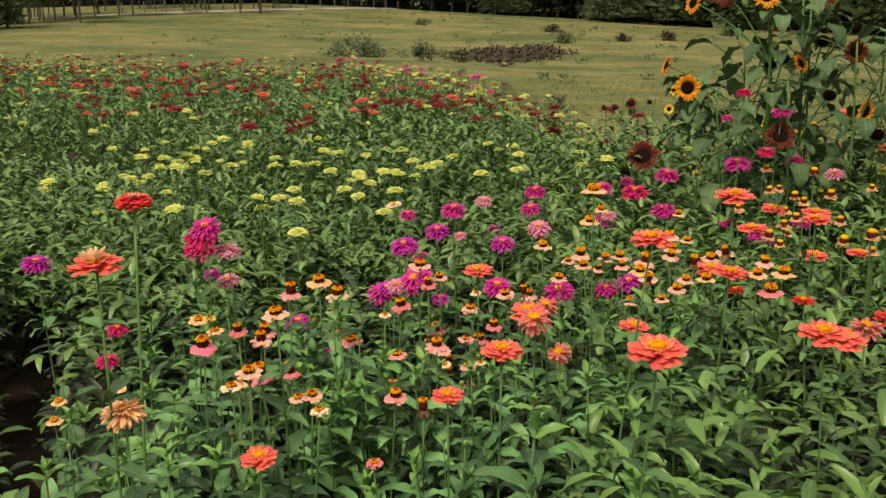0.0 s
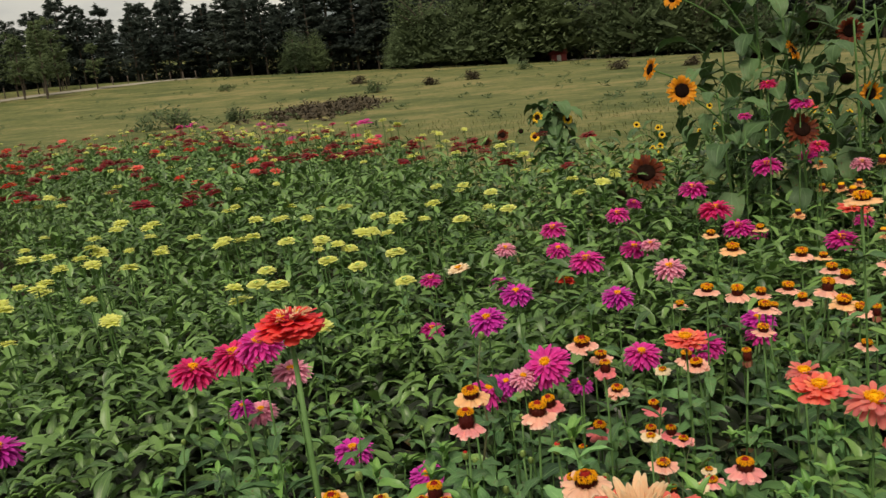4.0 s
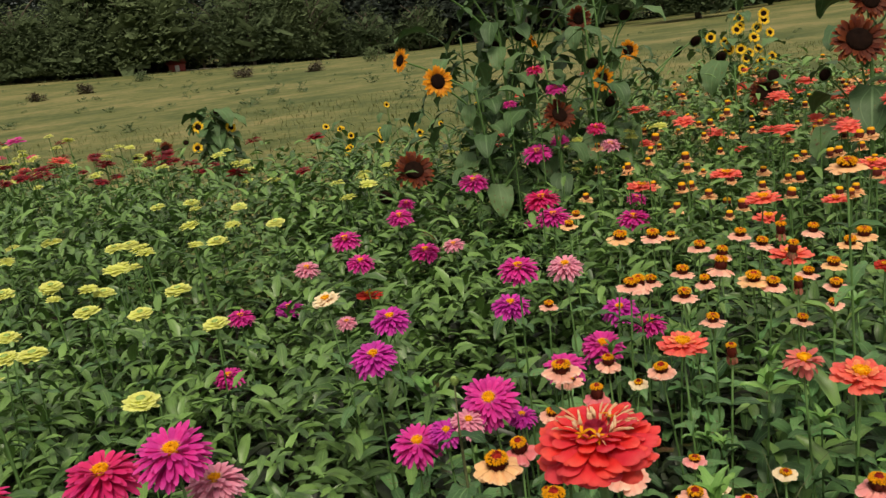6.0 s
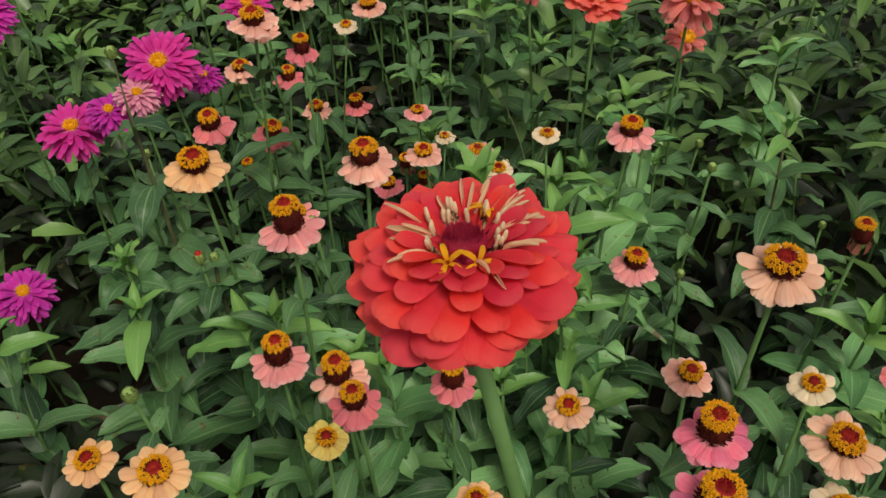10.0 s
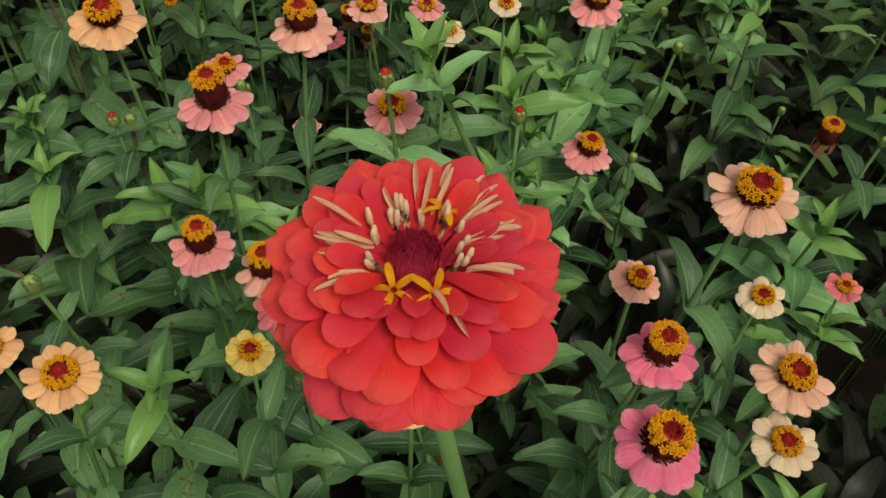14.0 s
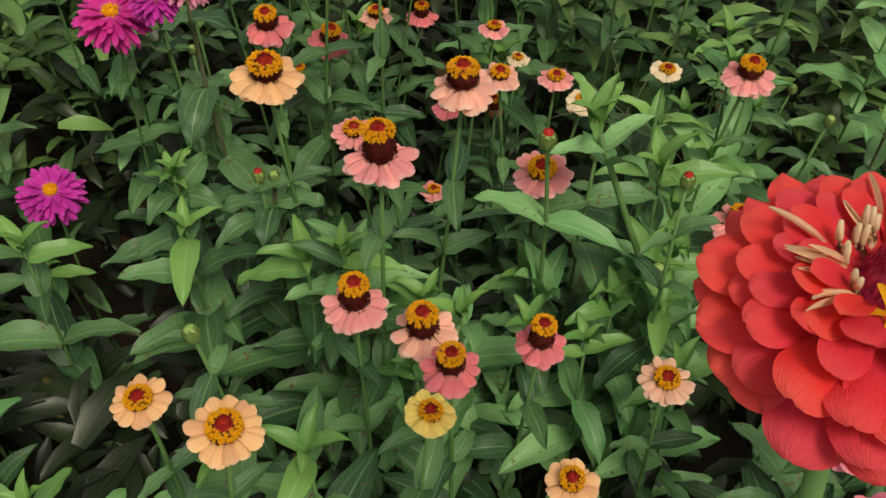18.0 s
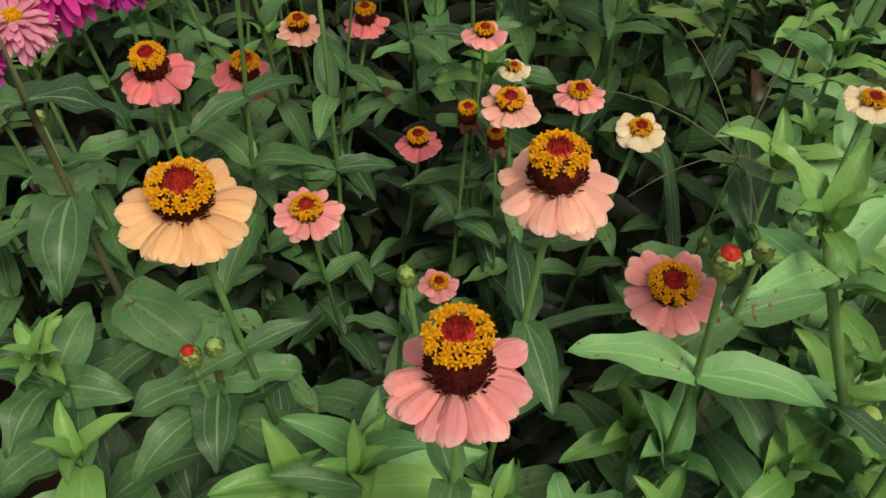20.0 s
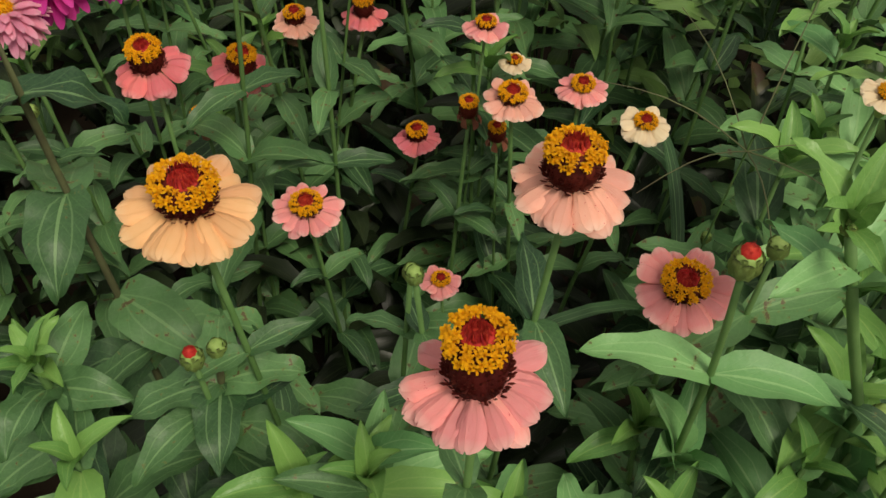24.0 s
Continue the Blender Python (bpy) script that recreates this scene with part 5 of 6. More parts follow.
mid_xy = band(3100, -5.5, 4.0, 3.2, 7.0, lambda x, y: ((np.abs(x + 0.35 + (y - 3.2) * 0.05) > 0.09) | (y > 4.6)) & inside(x, y) & ((y < gap_line(x) - 0.15) | (x > 0.3)))
bed_foliage("zinnia_bed_foliage", mid_xy, nr.uniform(0.58, 0.80, len(mid_xy)) + 0.19 * smooth(-0.7, 0.1, mid_xy[:, 0]) * smooth(3.7, 4.3, mid_xy[:, 1]) + 0.08 * smooth(1.0, 1.6, mid_xy[:, 0]), 0.072, 21, M_FAR_LEAF, "green zinnia foliage of the middle rows", 0.35)
far_xy = np.concatenate([band(5000, -10.0, 0.9, 4.3, 12.3, lambda x, y: inside(x, y) & (y > gap_line(x))), band(900, -2.4, 1.0, 4.4, 9.0, lambda x, y: inside(x, y) & (y > gap_line(x)))])
bed_foliage("far_bed_foliage", far_xy, nr.uniform(0.72, 0.95, len(far_xy)), 0.074, 20, M_FAR_LEAF, "green zinnia foliage of the far rows", 0.42)

# lime-yellow zinnias beside the magenta row: those close by one by one, the rest as a band
for x, y in ((-0.82, 4.74), (-0.7, 4.57), (-0.48, 4.35), (-0.55, 4.11), (-0.75, 3.91), (-0.64, 3.68), (-0.7, 3.51), (-0.6, 3.35), (-0.47, 3.21), (-0.87, 3.41), (-0.83, 3.33), (-0.88, 3.27),
             (-0.68, 2.9), (-0.87, 3.89), (-0.57, 3.91), (-0.49, 3.48), (-0.24, 4.13), (-0.09, 4.37), (-0.07, 4.02), (-0.16, 4.84), (-0.29, 4.84), (0.26, 5.46), (0.27, 5.12)):
    zinnia("double", "lime", x, y, rng.uniform(0.83, 0.89), rng.uniform(0.058, 0.075), near=False)
beds = {}
beds["lime"] = with_z(np.concatenate([band(150, -4.5, 1.4, 3.4, 5.8, lambda x, y: (x < 0.5 * (y - 4.4)) & (y > 3.3 - 0.5 * x * (x < 0)) & (y < gap_line(x) + 0.2)), band(34, -1.9, -0.9, 3.1, 4.4), band(30, 0.0, 2.2, 4.0, 4.7)]), 0.88, 0.03)
rows = lambda x, y: inside(x, y) & (y > gap_line(x) + 0.1)
edge_rows = lambda x, y: inside(x, y) & (y > 5.2 - 2.0 * x) & (y > gap_line(x) + 0.3)
beds["maroon"] = with_z(np.concatenate([band(560, -8.5, 0.6, 4.8, 12.0, rows), band(60, -1.6, 0.8, 5.0, 9.0, rows)]), 0.95, 0.05)
beds["red"] = with_z(np.concatenate([band(40, -6.5, -0.8, 6.0, 9, rows)]), 0.96, 0.06)
beds["magenta"] = with_z(band(260, -11, -0.6, 7.0, 12.2, edge_rows), 0.98, 0.06)
beds["crimson"] = with_z(band(130, -11, -0.5, 7.0, 12.2, edge_rows), 0.98, 0.06)
beds["coral"] = with_z(np.concatenate([band(55, -9, -0.3, 5.2, 12, rows), band(60, 1.2, 3.8, 2.6, 5.0)]), 0.92, 0.07)
beds["salmon"] = with_z(band(340, 0.75, 3.8, 2.6, 5.1, lambda x, y: (np.hypot(x - 1.1, y - 4.2) > 0.35) & (y < 3.0 + 0.9 * x)), 0.86, 0.05)
beds["yellow"] = with_z(np.concatenate([band(1000, -8, 0.2, 5.0, 12.2, edge_rows), band(260, -9, 0.2, 5.0, 12.2, rows)]), 0.97, 0.05)
SIZES = {"lime": 0.060, "maroon": 0.086, "red": 0.09, "magenta": 0.10, "crimson": 0.10, "coral": 0.085, "salmon": 0.044, "yellow": 0.06}
WORDS = {"lime": "lime-yellow", "maroon": "dark red", "red": "scarlet", "magenta": "magenta", "crimson": "crimson", "coral": "coral-orange", "salmon": "salmon-orange", "yellow": "pale yellow"}
for key, h in beds.items():
    bed_heads(key + "_zinnias", h, SIZES[key], PET["lime" if key == "yellow" else "peach" if key == "salmon" else key], WORDS[key] + " zinnia flowers over the green beds")
hc = beds["salmon"]
cone_mats = spread_mats(hc, nr.uniform(0, 6.3, len(hc)), nr.normal(0, 0.09, len(hc)), nr.uniform(0.8, 1.2, len(hc)))
tagged(new("zinnia_florets", mesh_of("zinnia_florets", turned([(0.0092, 0.013), (0.0100, 0.017), (0.0075, 0.0206), (0.0001, 0.021)], 8).many(cone_mats), M_FLORET)), "yellow floret rings of the salmon-orange zinnias", "flowers", kind="stuff")
tagged(new("zinnia_cones", mesh_of("zinnia_cones", turned([(0.010, 0.0), (0.011, 0.010), (0.008, 0.018), (0.0001, 0.020)], 8).many(cone_mats), M_CONE)), "dark seed cones of the salmon-orange zinnias", "flowers", kind="stuff")
bed_stems("zinnia_stems", np.concatenate(list(beds.values())), "thin green stems of the far zinnias")

# ---------------------------------------------------------------- sunflowers
def sun_head(parent, m, colour, diam, spent=False):
    r = diam / 2
    disc = part("seed_head", shared(("seed_head", round(diam, 3)), lambda: joined([turned([(0.08 * r, -0.25 * r), (0.42 * r, -0.14 * r), (0.50 * r, 0.0), (0.42 * r, 0.10 * r), (0.0001, 0.07 * r)], 14), bristles(150, 0.48 * r, 0.06 * r, 0.13 * r, 3)]), M_SEED), parent, m, "dark seed disc")
    if not spent:
        for i, (n, L, p0, p1) in enumerate(((18, 0.58, 4, -16), (16, 0.52, 20, 4), (12, 0.42, 38, 20))):
            part("petal_tier", shared(("petals", colour, round(diam, 3), i), lambda: blade(L * r, 0.22 * r, p0, p1, 0.15, 2, 4, ray_width, 0.05).many(ring_mats(n, 0.44 * r, 0.0, 0, 1.0, 0.2, i * 0.5, i)), PET[colour]), disc)
    part("bract_cup", shared(("bract_cup", round(diam, 3)), lambda: turned([(0.06 * r, -0.30 * r), (0.36 * r, -0.22 * r), (0.54 * r, -0.06 * r), (0.62 * r, 0.03 * r)], 13), M_STEM), disc)
    return disc


HEART = [(10, -75, 0.10, 0.05, 10), (-10, -85, 0.05, 0.06, -14), (20, -55, 0.14, 0.05, 18), (-30, -85, 0.08, 0.07, 0)]


def heart_leaf(i):
    p0, p1, cup, wave, tw = HEART[i % 4]
    return shared(("big_leaf", i % 4), lambda: joined([blade(1.0, 0.80, p0, p1, cup, 6, 8, heart_width, wave, tw, i), tube(bend((-0.65, 0, -0.45), (0.02, 0, 0.0), (0, 0, 0.06), 5), [0.022] * 5, 5)]), M_SUN_LEAF)


def sunflower(x, y, top, heads, n_leaves, leaf, label, thick=0.011, lowest=0.25, group="sunflowers"):
    """A branched sunflower. heads: colour or 'spent', place, width, nod and the way it faces (degrees)."""
    gz = float(height(x, y))
    ob = thing("sunflower", x, y, gz, label, "flower", group)
    line = bend((0, 0, 0), (rng.uniform(-0.06, 0.06), rng.uniform(-0.05, 0.05), top - gz), (0.03, 0.02, 0), 12)
    part("stem", mesh_of("stem", tube(line, np.linspace(thick, thick * 0.4, 12), 8, True), M_STEM), ob)
    for colour, hx_, hy_, hz_, diam, nod, to in heads:
        tip = np.array([hx_ - x, hy_ - y, hz_ - gz])
        s = min(10, max(2, int((tip[2] - 0.25) / (top - gz) * 11)))
        m = T(*tip) @ Rz(radians(to)) @ Ry(radians(nod))
        back = np.array(m @ Vector((0, 0, -0.12 * diam)))
        part("branch", mesh_of("branch", tube(bend(line[s], back, (0, 0, 0.03), 7), np.linspace(thick * 0.42, thick * 0.28, 7), 6), M_STEM), ob)
        sun_head(ob, m, "gold" if colour == "spent" else colour, diam, colour == "spent")
        mid = (line[s] + back) / 2
        for _ in range(2):
            part("leaf", heart_leaf(rng.randrange(4)), ob, T(*(mid + np.array([0, 0, 0.02]))) @ Rz(rng.uniform(0, 6.3)) @ Ry(-radians(rng.uniform(-20, 30))) @ S(leaf * rng.uniform(0.35, 0.6)))
    for i in range(n_leaves):
        s = lowest * 11 + (11 - lowest * 11) * (i + rng.random()) / n_leaves
        k = min(10, int(s))
        p = line[k] + (line[k + 1] - line[k]) * (s - k)
        a = i * 2.4 + rng.uniform(-0.4, 0.4)
        d = rng.uniform(0.05, 0.16)
        q = p + np.array([math.cos(a) * d, math.sin(a) * d, d * 0.7])
        part("leaf", heart_leaf(rng.randrange(4)), ob, T(*q) @ Rz(a) @ Ry(-radians(rng.uniform(-25, 15))) @ S(leaf * rng.uniform(0.75, 1.25)))
    return ob


sunflower(0.96, 4.22, 1.60, [("gold", 0.641, 4.137, 1.212, 0.115, 78, 262), ("gold", 0.56, 4.25, 1.30, 0.09, 70, 190), ("gold", 0.65, 4.2, 1.56, 0.10, 75, 210), ("rust", 0.77, 4.2, 1.60, 0.12, 85, 250),
          ("gold", 0.94, 4.18, 1.585, 0.11, 75, 265), ("spent", 1.02, 4.15, 1.33, 0.09, 110, 260), ("gold", 1.10, 4.2, 1.31, 0.09, 60, 320)], 60, 0.10, "tall branched sunflower with orange-gold heads and big heart leaves")
sunflower(0.80, 4.05, 1.20, [("rust", 0.465, 4.069, 0.929, 0.145, 55, 255), ("spent", 0.40, 4.2, 0.83, 0.10, 100, 230), ("rust", 0.982, 3.897, 1.042, 0.12, 60, 262)], 30, 0.11, "sunflower with dark rust-red heads among zinnias", 0.009)
sunflower(1.15, 4.30, 1.62, [("rust", 1.17, 4.2, 1.60, 0.13, 70, 255), ("rust", 1.30, 4.25, 1.66, 0.14, 70, 250), ("spent", 1.18, 4.2, 1.40, 0.10, 120, 250), ("spent", 1.28, 4.1, 1.45, 0.09, 110, 300)], 56, 0.105, "tall sunflower with dark red heads and large leaves")
sunflower(1.50, 4.20, 1.45, [("spent", 1.578, 4.2, 1.347, 0.105, 130, 260), ("spent", 1.846, 4.2, 1.165, 0.10, 130, 290), ("spent", 1.90, 4.15, 1.20, 0.09, 120, 250), ("gold", 1.35, 4.1, 1.12, 0.10, 75, 200), ("rust", 1.30, 4.15, 1.36, 0.10, 80, 240),
          ("spent", 1.42, 4.15, 1.02, 0.10, 110, 260), ("gold", 1.66, 4.3, 1.20, 0.09, 75, 230)], 14, 0.13, "branched sunflower past bloom with bare stems and drooping seed heads", 0.010, 0.5)
sunflower(2.25, 4.30, 1.05, [("rust", 2.353, 4.2, 0.912, 0.15, 60, 240), ("spent", 2.42, 4.2, 0.98, 0.12, 80, 250), ("spent", 2.2, 4.3, 1.1, 0.10, 110, 250)], 14, 0.15, "sunflower with dark red heads bending over coral zinnias", 0.008)
sunflower(1.85, 3.30, 1.30, [("rust", 1.654, 3.20, 1.183, 0.17, 60, 235), ("rust", 1.78, 3.25, 1.30, 0.14, 70, 250), ("spent", 1.62, 3.3, 1.08, 0.08, 100, 250)], 20, 0.17, "tall sunflower with large rust-red heads", 0.010)
sunflower(1.47, 11.2, 0.84, [("spent", 1.49, 11.1, 0.86, 0.15, 40, 260), ("sunny", 1.26, 11.1, 0.72, 0.14, 70, 240), ("sunny", 1.62, 11.1, 0.66, 0.13, 70, 280), ("sunny", 1.2, 11.05, 0.5, 0.12, 70, 260)], 62, 0.24, "short leafy sunflower at the beds' far edge", 0.012, 0.1)
sunflower(0.72, 10.2, 0.62, [("rust", 0.7, 10.1, 0.64, 0.14, 60, 250), ("spent", 0.9, 10.1, 0.66, 0.11, 60, 260), ("rust", 0.52, 10.1, 0.58, 0.13, 60, 240), ("spent", 0.4, 10.1, 0.6, 0.1, 60, 240)], 8, 0.15, "small dark-headed sunflower at the beds' far edge", 0.008)
for i in range(7):
    x, y = rng.uniform(5.6, 7.0), rng.uniform(7.4, 8.6)
    t_ = rng.uniform(0.9, 1.5)
    sunflower(x, y, t_, [("sunny", x + rng.uniform(-0.25, 0.25), y - 0.1, t_ * rng.uniform(0.45, 1.0), 0.11, rng.uniform(60, 85), rng.uniform(215, 260)) for _ in range(4)], 9, 0.15, "slender sunflower with several small yellow heads", 0.008, 0.2, "small yellow sunflowers")
for i in range(14):
    x, y = rng.uniform(1.2, 3.6), rng.uniform(6.2, 9.0)
    t_ = rng.uniform(0.62, 0.86)
    sunflower(x, y, t_, [("sunny", x + rng.uniform(-0.15, 0.15), y - 0.05, t_ * rng.uniform(0.7, 1.05), 0.056, rng.uniform(50, 80), rng.uniform(215, 280)) for _ in range(2)], 5, 0.12, "low sunflower with small yellow heads", 0.006, 0.3, "low yellow sunflowers")
for i in range(6):
    x, y = rng.uniform(0.75, 2.1), rng.uniform(4.35, 4.9)
    sunflower(x, y, rng.uniform(0.9, 1.3), [], 20, 0.11, "leafy sunflower plant without open heads", 0.009, 0.15)
for x, y, t_ in ((1.05, 4.0, 1.25), (1.3, 4.1, 1.4), (1.42, 4.35, 1.5), (1.2, 4.45, 1.55), (0.9, 4.4, 1.35)):
    sunflower(x, y, t_, [("spent", x + 0.1, y - 0.1, t_ - 0.05, 0.09, 120, 250)], 24, 0.115, "leafy sunflower plant with a drooping seed head", 0.009, 0.2)


# ---------------------------------------------------------------- bushes, weeds and grass of the meadow
def clump(n, rx, rz, size, seed, nv=2):
    """A shaggy crown of leaf sprays inside an uneven dome."""
    r = np.random.RandomState(seed)
    lob = r.normal(0, 1, (14, 3))
    lob /= np.linalg.norm(lob, axis=1)[:, None]
    lob[:, 2] = np.abs(lob[:, 2])
    lob *= r.uniform(0.45, 0.8, (14, 1))
    c = lob[r.randint(0, 14, n)]
    p = c + np.clip(r.normal(0, 0.17, (n, 3)), -0.36, 0.36)
    p *= np.array([rx, rx, rz])
    p[:, 2] = np.abs(p[:, 2])
    one = blade(1.0, 0.55, 15, -30, 0.1, 1, nv, leaf_width if nv > 1 else (lambda v: 0.4 + 0.6 * (1 - v)))
    return one.many(spread_mats(p, r.uniform(0, 6.3, n), r.uniform(-0.5, 0.9, n), size * r.uniform(0.6, 1.3, n), r.uniform(-0.6, 0.6, n)))


def bush(x, y, rx, rz, material, label, seed):
    ob = thing("bush", x, y, float(height(x, y)), label, "bush", "meadow bushes")
    part("foliage", mesh_of("foliage", clump(700, rx, rz, 0.16 * rx ** 0.5, seed), material), ob)
    stems = [tube(bend((0, 0, -0.05), (math.cos(k * 1.3) * rx * 0.5, math.sin(k * 1.3) * rx * 0.5, rz * 0.7), (0, 0, 0.05), 5), np.linspace(0.03, 0.01, 5), 5) for k in range(5)]
    part("branching", mesh_of("branching", joined(stems), M_BARK), ob)


for i, (x, y, rx, rz, m_) in enumerate(((-7.3, 40.0, 0.75, 0.85, M_BROAD), (-1.3, 58.0, 0.9, 1.0, M_BROAD), (2.5, 62.0, 0.7, 0.7, M_DRY), (6.0, 66.0, 0.9, 0.8, M_DRY), (-10.0, 39.0, 1.7, 1.1, M_BROAD), (16.0, 62.0, 1.0, 0.8, M_DRY), (20.0, 58.0, 0.8, 0.7, M_DRY),
                                    (28.0, 66.0, 1.2, 1.3, M_BROAD), (33.0, 45.0, 1.0, 0.9, M_BROAD), (-3.0, 75.0, 1.0, 0.8, M_DRY), (12.0, 80.0, 1.0, 0.9, M_BROAD), (-15.0, 80.0, 0.9, 0.7, M_BROAD))):
    bush(x, y, rx, rz, m_, "low dark green bush in the meadow" if m_ == M_BROAD else "low dry brown bush in the meadow", 30 + i)
wx = np.concatenate([np.stack([nr.normal(-3.9, 0.95, 380), nr.normal(41, 2.2, 380)], -1), np.stack([nr.normal(-2.4, 0.8, 90), nr.normal(47, 1.6, 90)], -1)])
wm = spread_mats(np.concatenate([wx, height(wx[:, 0], wx[:, 1])[:, None]], -1), nr.uniform(0, 6.3, len(wx)), np.zeros(len(wx)), nr.uniform(0.5, 1.1, len(wx)))
tagged(new("dry_weeds", mesh_of("dry_weeds", clump(26, 0.40, 0.34, 0.22, 3).many(wm), M_DRY)), "patch of brown dry weeds in the meadow", "weeds", kind="stuff")
tx = np.concatenate([np.stack([nr.uniform(-30, 45, 260), nr.uniform(45, 120, 260)], -1), np.stack([nr.uniform(-12, 30, 120), nr.uniform(13, 45, 120)], -1)])
tm = spread_mats(np.concatenate([tx, height(tx[:, 0], tx[:, 1])[:, None]], -1), nr.uniform(0, 6.3, len(tx)), np.zeros(len(tx)), nr.uniform(0.25, 0.7, len(tx)))
tagged(new("weed_tufts", mesh_of("weed_tufts", clump(30, 0.5, 0.5, 0.25, 4).many(tm), M_BROAD)), "scattered dark green weed tufts in the meadow", "weeds", kind="stuff")
gx_ = np.stack([nr.uniform(-14, 22, 24000), 5.6 + 20 * nr.rand(24000) ** 1.3], -1)
gx_ = gx_[~inside(gx_[:, 0], gx_[:, 1] - 0.2)]
gm = spread_mats(np.concatenate([gx_, height(gx_[:, 0], gx_[:, 1])[:, None]], -1), nr.uniform(0, 6.3, len(gx_)), np.radians(nr.uniform(35, 85, len(gx_))), nr.uniform(0.06, 0.17, len(gx_)))
tagged(new("meadow_grass", mesh_of("meadow_grass", blade(1.0, 0.09, 10, -50, 0.1, 1, 3, ray_width).many(gm), M_GRASS)), "dry yellow-green meadow grass", "grass", kind="stuff")


# ---------------------------------------------------------------- woods
def plates(tall, seed, low, n_plates, reach, per, size):
    """Flat, ragged branch plates of needle sprays, with gaps between them, from low to the top of a conifer."""
    r = np.random.RandomState(seed)
    f = np.sort(r.uniform(low, 0.99, n_plates))
    az = np.arange(n_plates) * 2.4 + r.uniform(-0.5, 0.5, n_plates)
    env = np.sqrt(np.clip((1.02 - f) / (1 - low), 0, 1)) * (0.55 + 0.45 * np.clip((f - low) / 0.2, 0, 1))
    out = tall * reach * env * r.uniform(0.55, 1.2, n_plates)
    i = np.repeat(np.arange(n_plates), per)
    n = len(i)
    along = r.uniform(0.05, 1.0, n) ** 0.7
    side = r.normal(0, 0.30, n) * out[i] * (1.15 - along)
    x = np.cos(az[i]) * out[i] * along - np.sin(az[i]) * side
    y = np.sin(az[i]) * out[i] * along + np.cos(az[i]) * side
    z = tall * f[i] + 0.10 * out[i] * along + r.normal(0, 0.012, n) * tall
    one = blade(1.0, 0.5, 5, -20, 0.1, 1, 1, lambda v: 0.3 + 0.7 * (1 - v))
    needles = one.many(spread_mats(np.stack([x, y, z], -1), az[i] + r.normal(0, 0.7, n), np.radians(r.uniform(-25, 30, n)), tall * size * r.uniform(0.6, 1.4, n), r.uniform(-0.9, 0.9, n)))
    limbs = [tube([(0, 0, tall * h - 0.1), (math.cos(q) * o * 0.8, math.sin(q) * o * 0.8, tall * h + 0.08 * o)], [0.05, 0.02], 4) for h, q, o in zip(f[::2], az[::2], out[::2])]
    return needles, limbs


def conifer(tall, seed, low, n_plates, reach, per, size, thick, name, material, label, group):
    needles, limbs = plates(tall, seed, low, n_plates, reach, per, size)
    ob = thing(name, 0, 0, 0, label, "tree", group)
    part("crown", mesh_of("crown", needles, material), ob)
    part("trunk", mesh_of("trunk", joined([tube([(0, 0, -0.3), (0.1, 0, tall * 0.5), (0, 0.05, tall * 0.98)], [thick, thick * 0.65, 0.03], 7), *limbs]), M_BARK), ob)
    return ob


def pine(tall, seed):
    """A tall dark pine: bare lower trunk, ragged crown of level plates."""
    return conifer(tall, seed, 0.11, 52, 0.30, 52, 0.046, 0.20, "pine_tree", M_PINE, "tall dark green pine with a bare lower trunk", "pine woods")


def young_pine(tall, seed):
    """A slender pole tree with thin, paler sprays."""
    return conifer(tall, seed, 0.26, 30, 0.24, 36, 0.050, 0.09, "young_tree", M_BROAD, "slender young tree with pale green sprays by the road", "young roadside trees")


def broadleaf(tall, seed):
    r = np.random.RandomState(seed)
    ob = thing("broadleaf_tree", 0, 0, 0, "round green broadleaf tree at the meadow's edge", "tree", "broadleaf trees")
    limbs = [tube(bend((0, 0, tall * (0.22 + 0.04 * k)), (math.cos(k * 2.1) * tall * 0.26, math.sin(k * 2.1) * tall * 0.26, tall * (0.45 + 0.05 * k)), (0, 0, 0.2), 5), np.linspace(0.09, 0.02, 5), 5) for k in range(7)]
    part("trunk", mesh_of("trunk", joined([tube([(0, 0, -0.3), (0.1, 0.1, tall * 0.25), (0, 0, tall * 0.7)], [0.20, 0.15, 0.05], 7), *limbs]), M_BARK), ob)
    sprays = clump(5200, tall * 0.46, tall * 0.82, tall * 0.032, seed, 1)
    body = clump(160, tall * 0.36, tall * 0.70, tall * 0.16, seed, 1)
    crown = joined([sprays, body]).moved(T(0, 0, tall * 0.05))
    part("crown", mesh_of("crown", crown, M_BROAD), ob)
    return ob


def at_place(ob, x, y, turn, size):
    return copy_thing(ob, T(x, y, float(height(x, y))) @ Rz(turn) @ S(size))


pines = [pine(t_, 50 + i) for i, t_ in enumerate((11.0, 12.5, 10.0, 13.5, 12.0))]
broads = [broadleaf(t_, 70 + i) for i, t_ in enumerate((7.5, 6.0, 8.5))]
youngs = [young_pine(t_, 90 + i) for i, t_ in enumerate((6.5, 7.5, 5.5))]


def stand(ob, x, y, size):
    ob.location, ob.scale = (x, y, float(height(x, y))), (size, size, size)


tr = random.Random(21)


def grow(kinds, first, x, y, size):
    """The next tree of a wood: each kind's first stands there itself, the others are copies."""
    k = tr.randrange(len(kinds))
    if k not in first:
        first.add(k)
        stand(kinds[k], x, y, size)
    else:
        at_place(kinds[k], x, y, tr.uniform(0, 6.3), size)


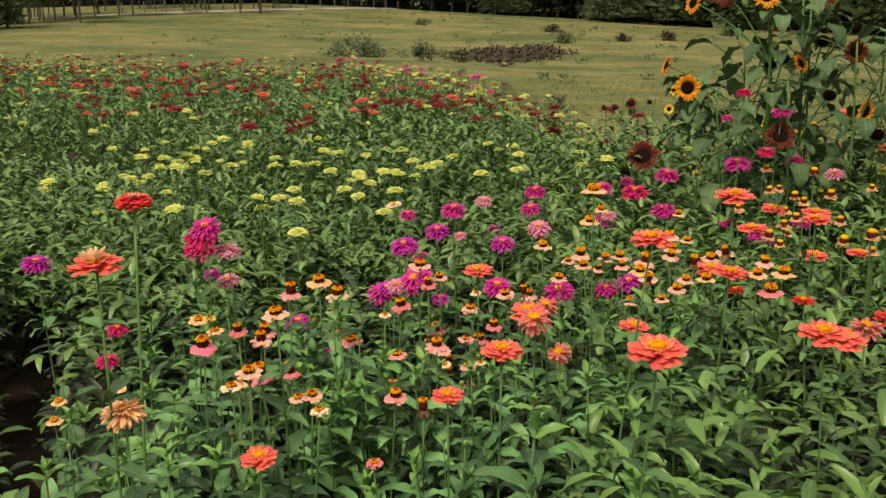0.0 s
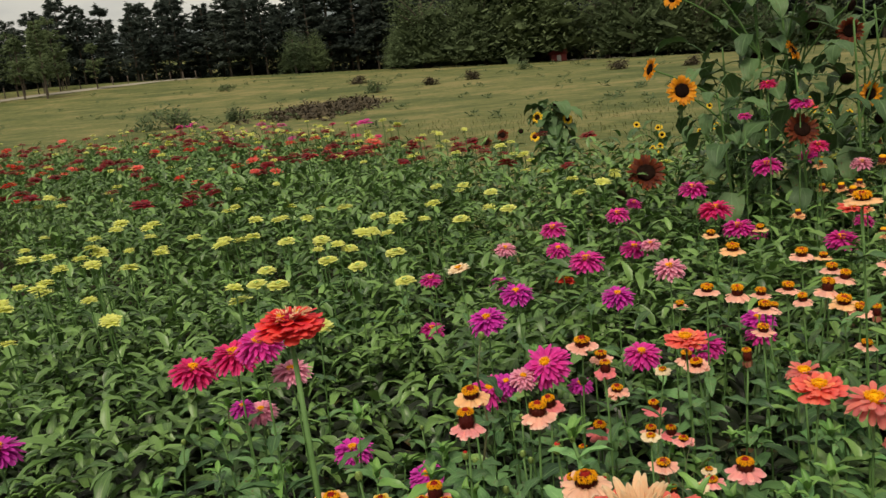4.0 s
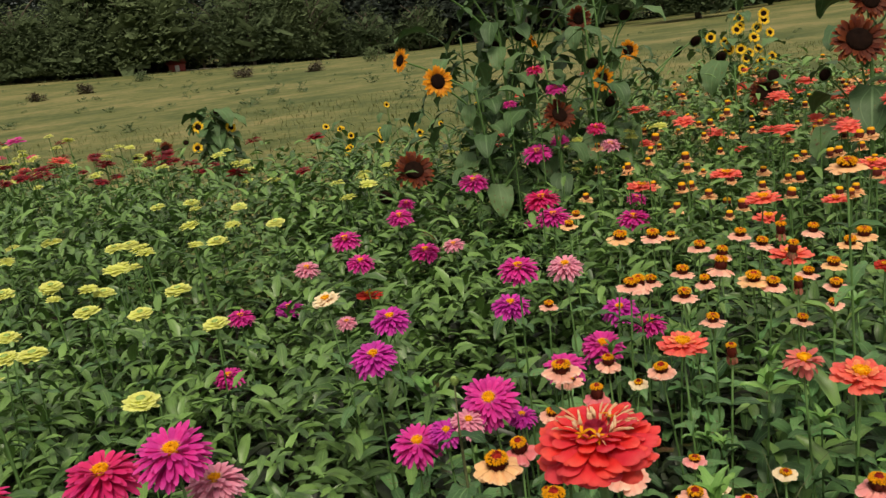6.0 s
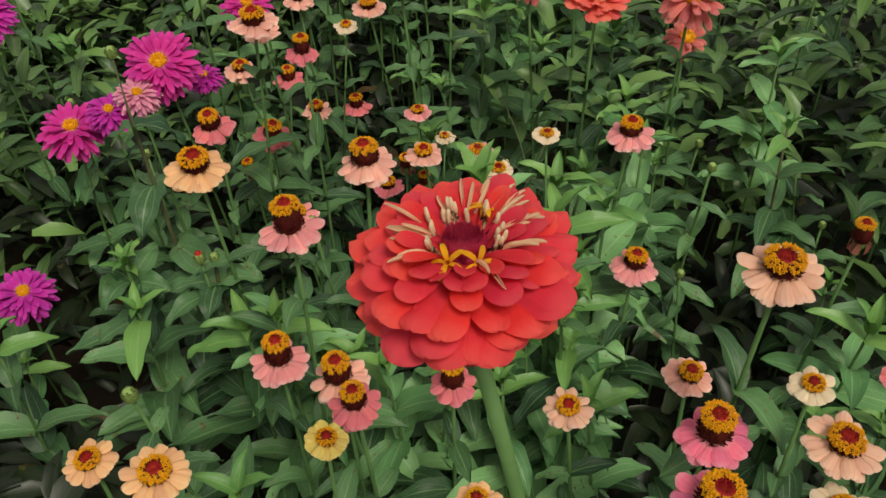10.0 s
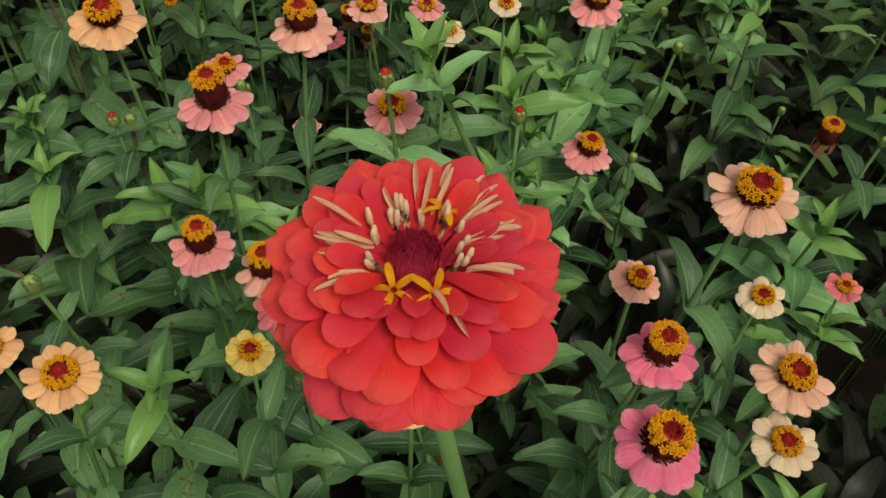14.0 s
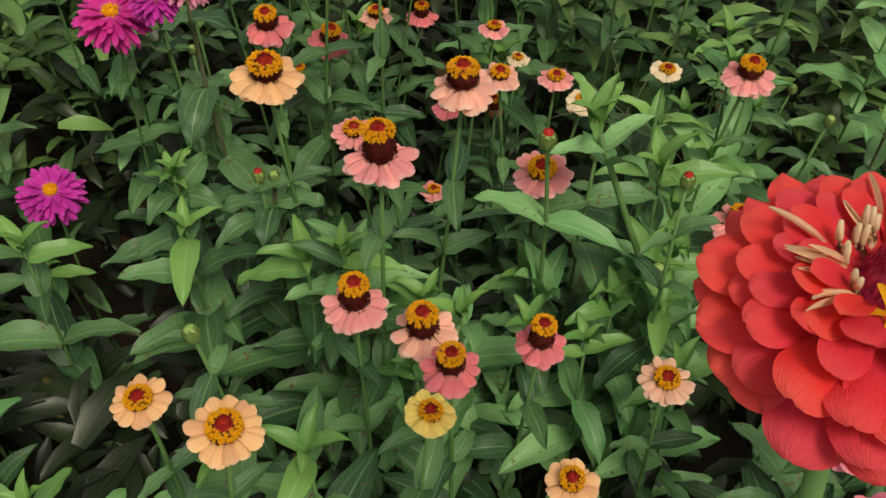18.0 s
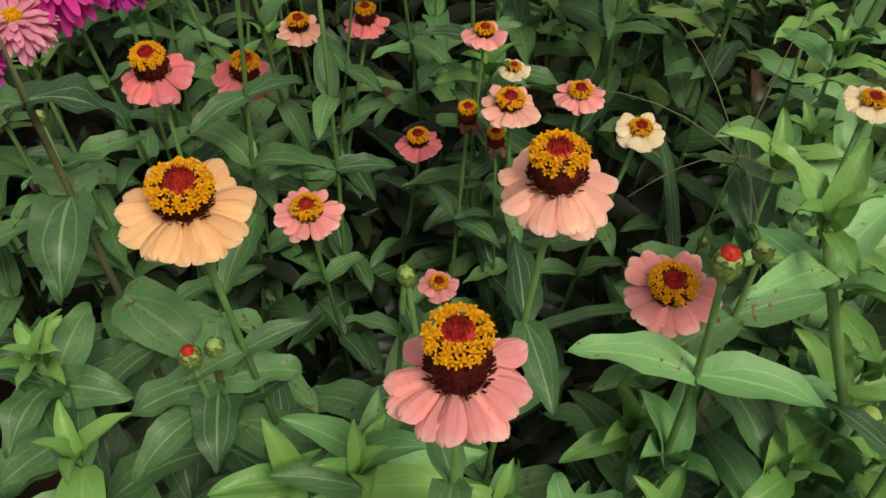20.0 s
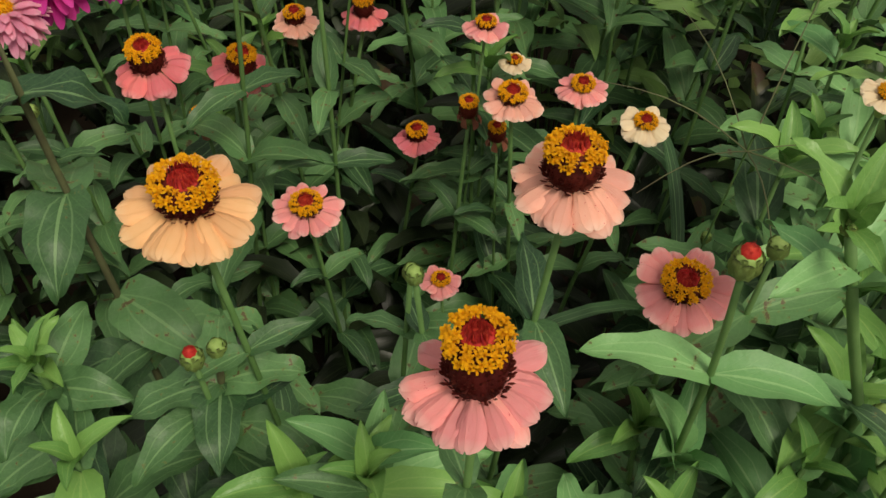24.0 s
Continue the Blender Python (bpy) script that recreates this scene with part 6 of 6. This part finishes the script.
first = set()
for row, (r0, step) in enumerate(((127, 3.0), (132, 3.2), (138, 3.5))):
    a = -37.0
    while a < 54:
        r_ = r0 + tr.uniform(-2.5, 2.5)
        x, y = math.sin(radians(a)) * r_, math.cos(radians(a)) * r_
        grow(pines, first, x, y, tr.uniform(0.75, 1.12) * (0.86 if a < -27 else 1.0 if a < -14 else 1.22 if a < -4 else 1.42))
        a += step / r0 * 57.3 * tr.uniform(0.7, 1.3)
first_young = set()
for i in range(50):
    a, r_ = radians(tr.uniform(-37, -17.5)), tr.uniform(94, 119)
    r_ -= max(0.0, -26 - math.degrees(a)) * 2.6
    grow(youngs, first_young, math.sin(a) * r_, math.cos(a) * r_, tr.uniform(0.75, 1.25))
first_broad = set()
for a0, a1, r0, r1, n, big in ((2, 9, 112, 120, 10, 1.35), (13, 30, 114, 123, 8, 0.9), (38, 60, 90, 120, 10, 1.0), (-40, -33, 66, 74, 3, 0.5), (-9, 2, 121, 124, 3, 0.5)):
    for _ in range(n):
        a, r_ = radians(tr.uniform(a0, a1)), tr.uniform(r0, r1)
        grow(broads, first_broad, math.sin(a) * r_, math.cos(a) * r_, tr.uniform(0.85, 1.35) * big)

# shrubs added under the pines: a dark band in place of the shade there
ua = np.radians(nr.uniform(-38, 54, 900))
ur = nr.uniform(129, 146, 900)
ux, uy = np.sin(ua) * ur, np.cos(ua) * ur
um = spread_mats(np.stack([ux, uy, height(ux, uy)], -1), nr.uniform(0, 6.3, 900), np.zeros(900), nr.uniform(0.7, 1.5, 900))
tagged(new("woodland_undergrowth", mesh_of("woodland_undergrowth", clump(60, 1.5, 1.9, 0.55, 8, 1).many(um), M_PINE)), "dark undergrowth added between the pine trunks to stand in for shade", "shrubs", kind="stuff")

# far wooded ridge behind the pines, its distance haze mixed into the colour
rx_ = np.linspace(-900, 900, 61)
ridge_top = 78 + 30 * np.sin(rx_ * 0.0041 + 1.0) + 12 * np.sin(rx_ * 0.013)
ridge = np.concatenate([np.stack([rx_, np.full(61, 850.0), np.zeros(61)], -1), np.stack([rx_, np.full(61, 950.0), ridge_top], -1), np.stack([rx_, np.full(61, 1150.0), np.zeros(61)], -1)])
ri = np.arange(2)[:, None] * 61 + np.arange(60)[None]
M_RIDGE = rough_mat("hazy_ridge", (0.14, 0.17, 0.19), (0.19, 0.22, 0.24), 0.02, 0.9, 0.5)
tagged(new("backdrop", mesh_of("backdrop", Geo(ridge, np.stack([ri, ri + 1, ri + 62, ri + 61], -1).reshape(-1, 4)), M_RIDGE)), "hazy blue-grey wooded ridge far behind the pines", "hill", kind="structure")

# small red farm building and fence posts by the road
shed = thing("farm_shed", 21.6, 112.0, float(height(21.6, 112)), "small red-roofed farm shed before the woods", "shed")


def box(x0, x1, y0, y1, z0, z1):
    v = [(a, b, c) for c in (z0, z1) for b in (y0, y1) for a in (x0, x1)]
    return Geo(v, [(0, 1, 3, 2), (4, 6, 7, 5), (0, 4, 5, 1), (2, 3, 7, 6), (0, 2, 6, 4), (1, 5, 7, 3)])


shed.scale = (0.66, 0.66, 0.66)
part("wall", mesh_of("wall", box(-1.5, 1.5, -1, 1, -0.3, 1.3), M_RED, False), shed)
part("roof", mesh_of("roof", Geo([(-1.8, -1.3, 1.3), (1.8, -1.3, 1.3), (1.8, 0, 2.2), (-1.8, 0, 2.2), (-1.8, 1.3, 1.3), (1.8, 1.3, 1.3)], [(0, 1, 2, 3), (3, 2, 5, 4)], [(0, 3, 4), (1, 5, 2)]), M_RED, False), shed)
part("door", mesh_of("door", box(-0.4, 0.4, -1.03, -1.0, -0.3, 1.1), M_WHITE, False), shed)
post_me = mesh_of("fence_post", tube([(0, 0, -0.2), (0, 0, 1.1)], [0.06, 0.05], 6, True), M_BARK)
for i in range(26):
    s = i / 25
    x, y = -58 + 29 * s, 64 + 58 * s
    ob = new("fence_post", post_me)
    ob.location = (x + 2.4, y, float(height(x + 2.4, y)))
    tagged(ob, "weathered wooden fence post beside the gravel road", "post", "roadside fence posts")
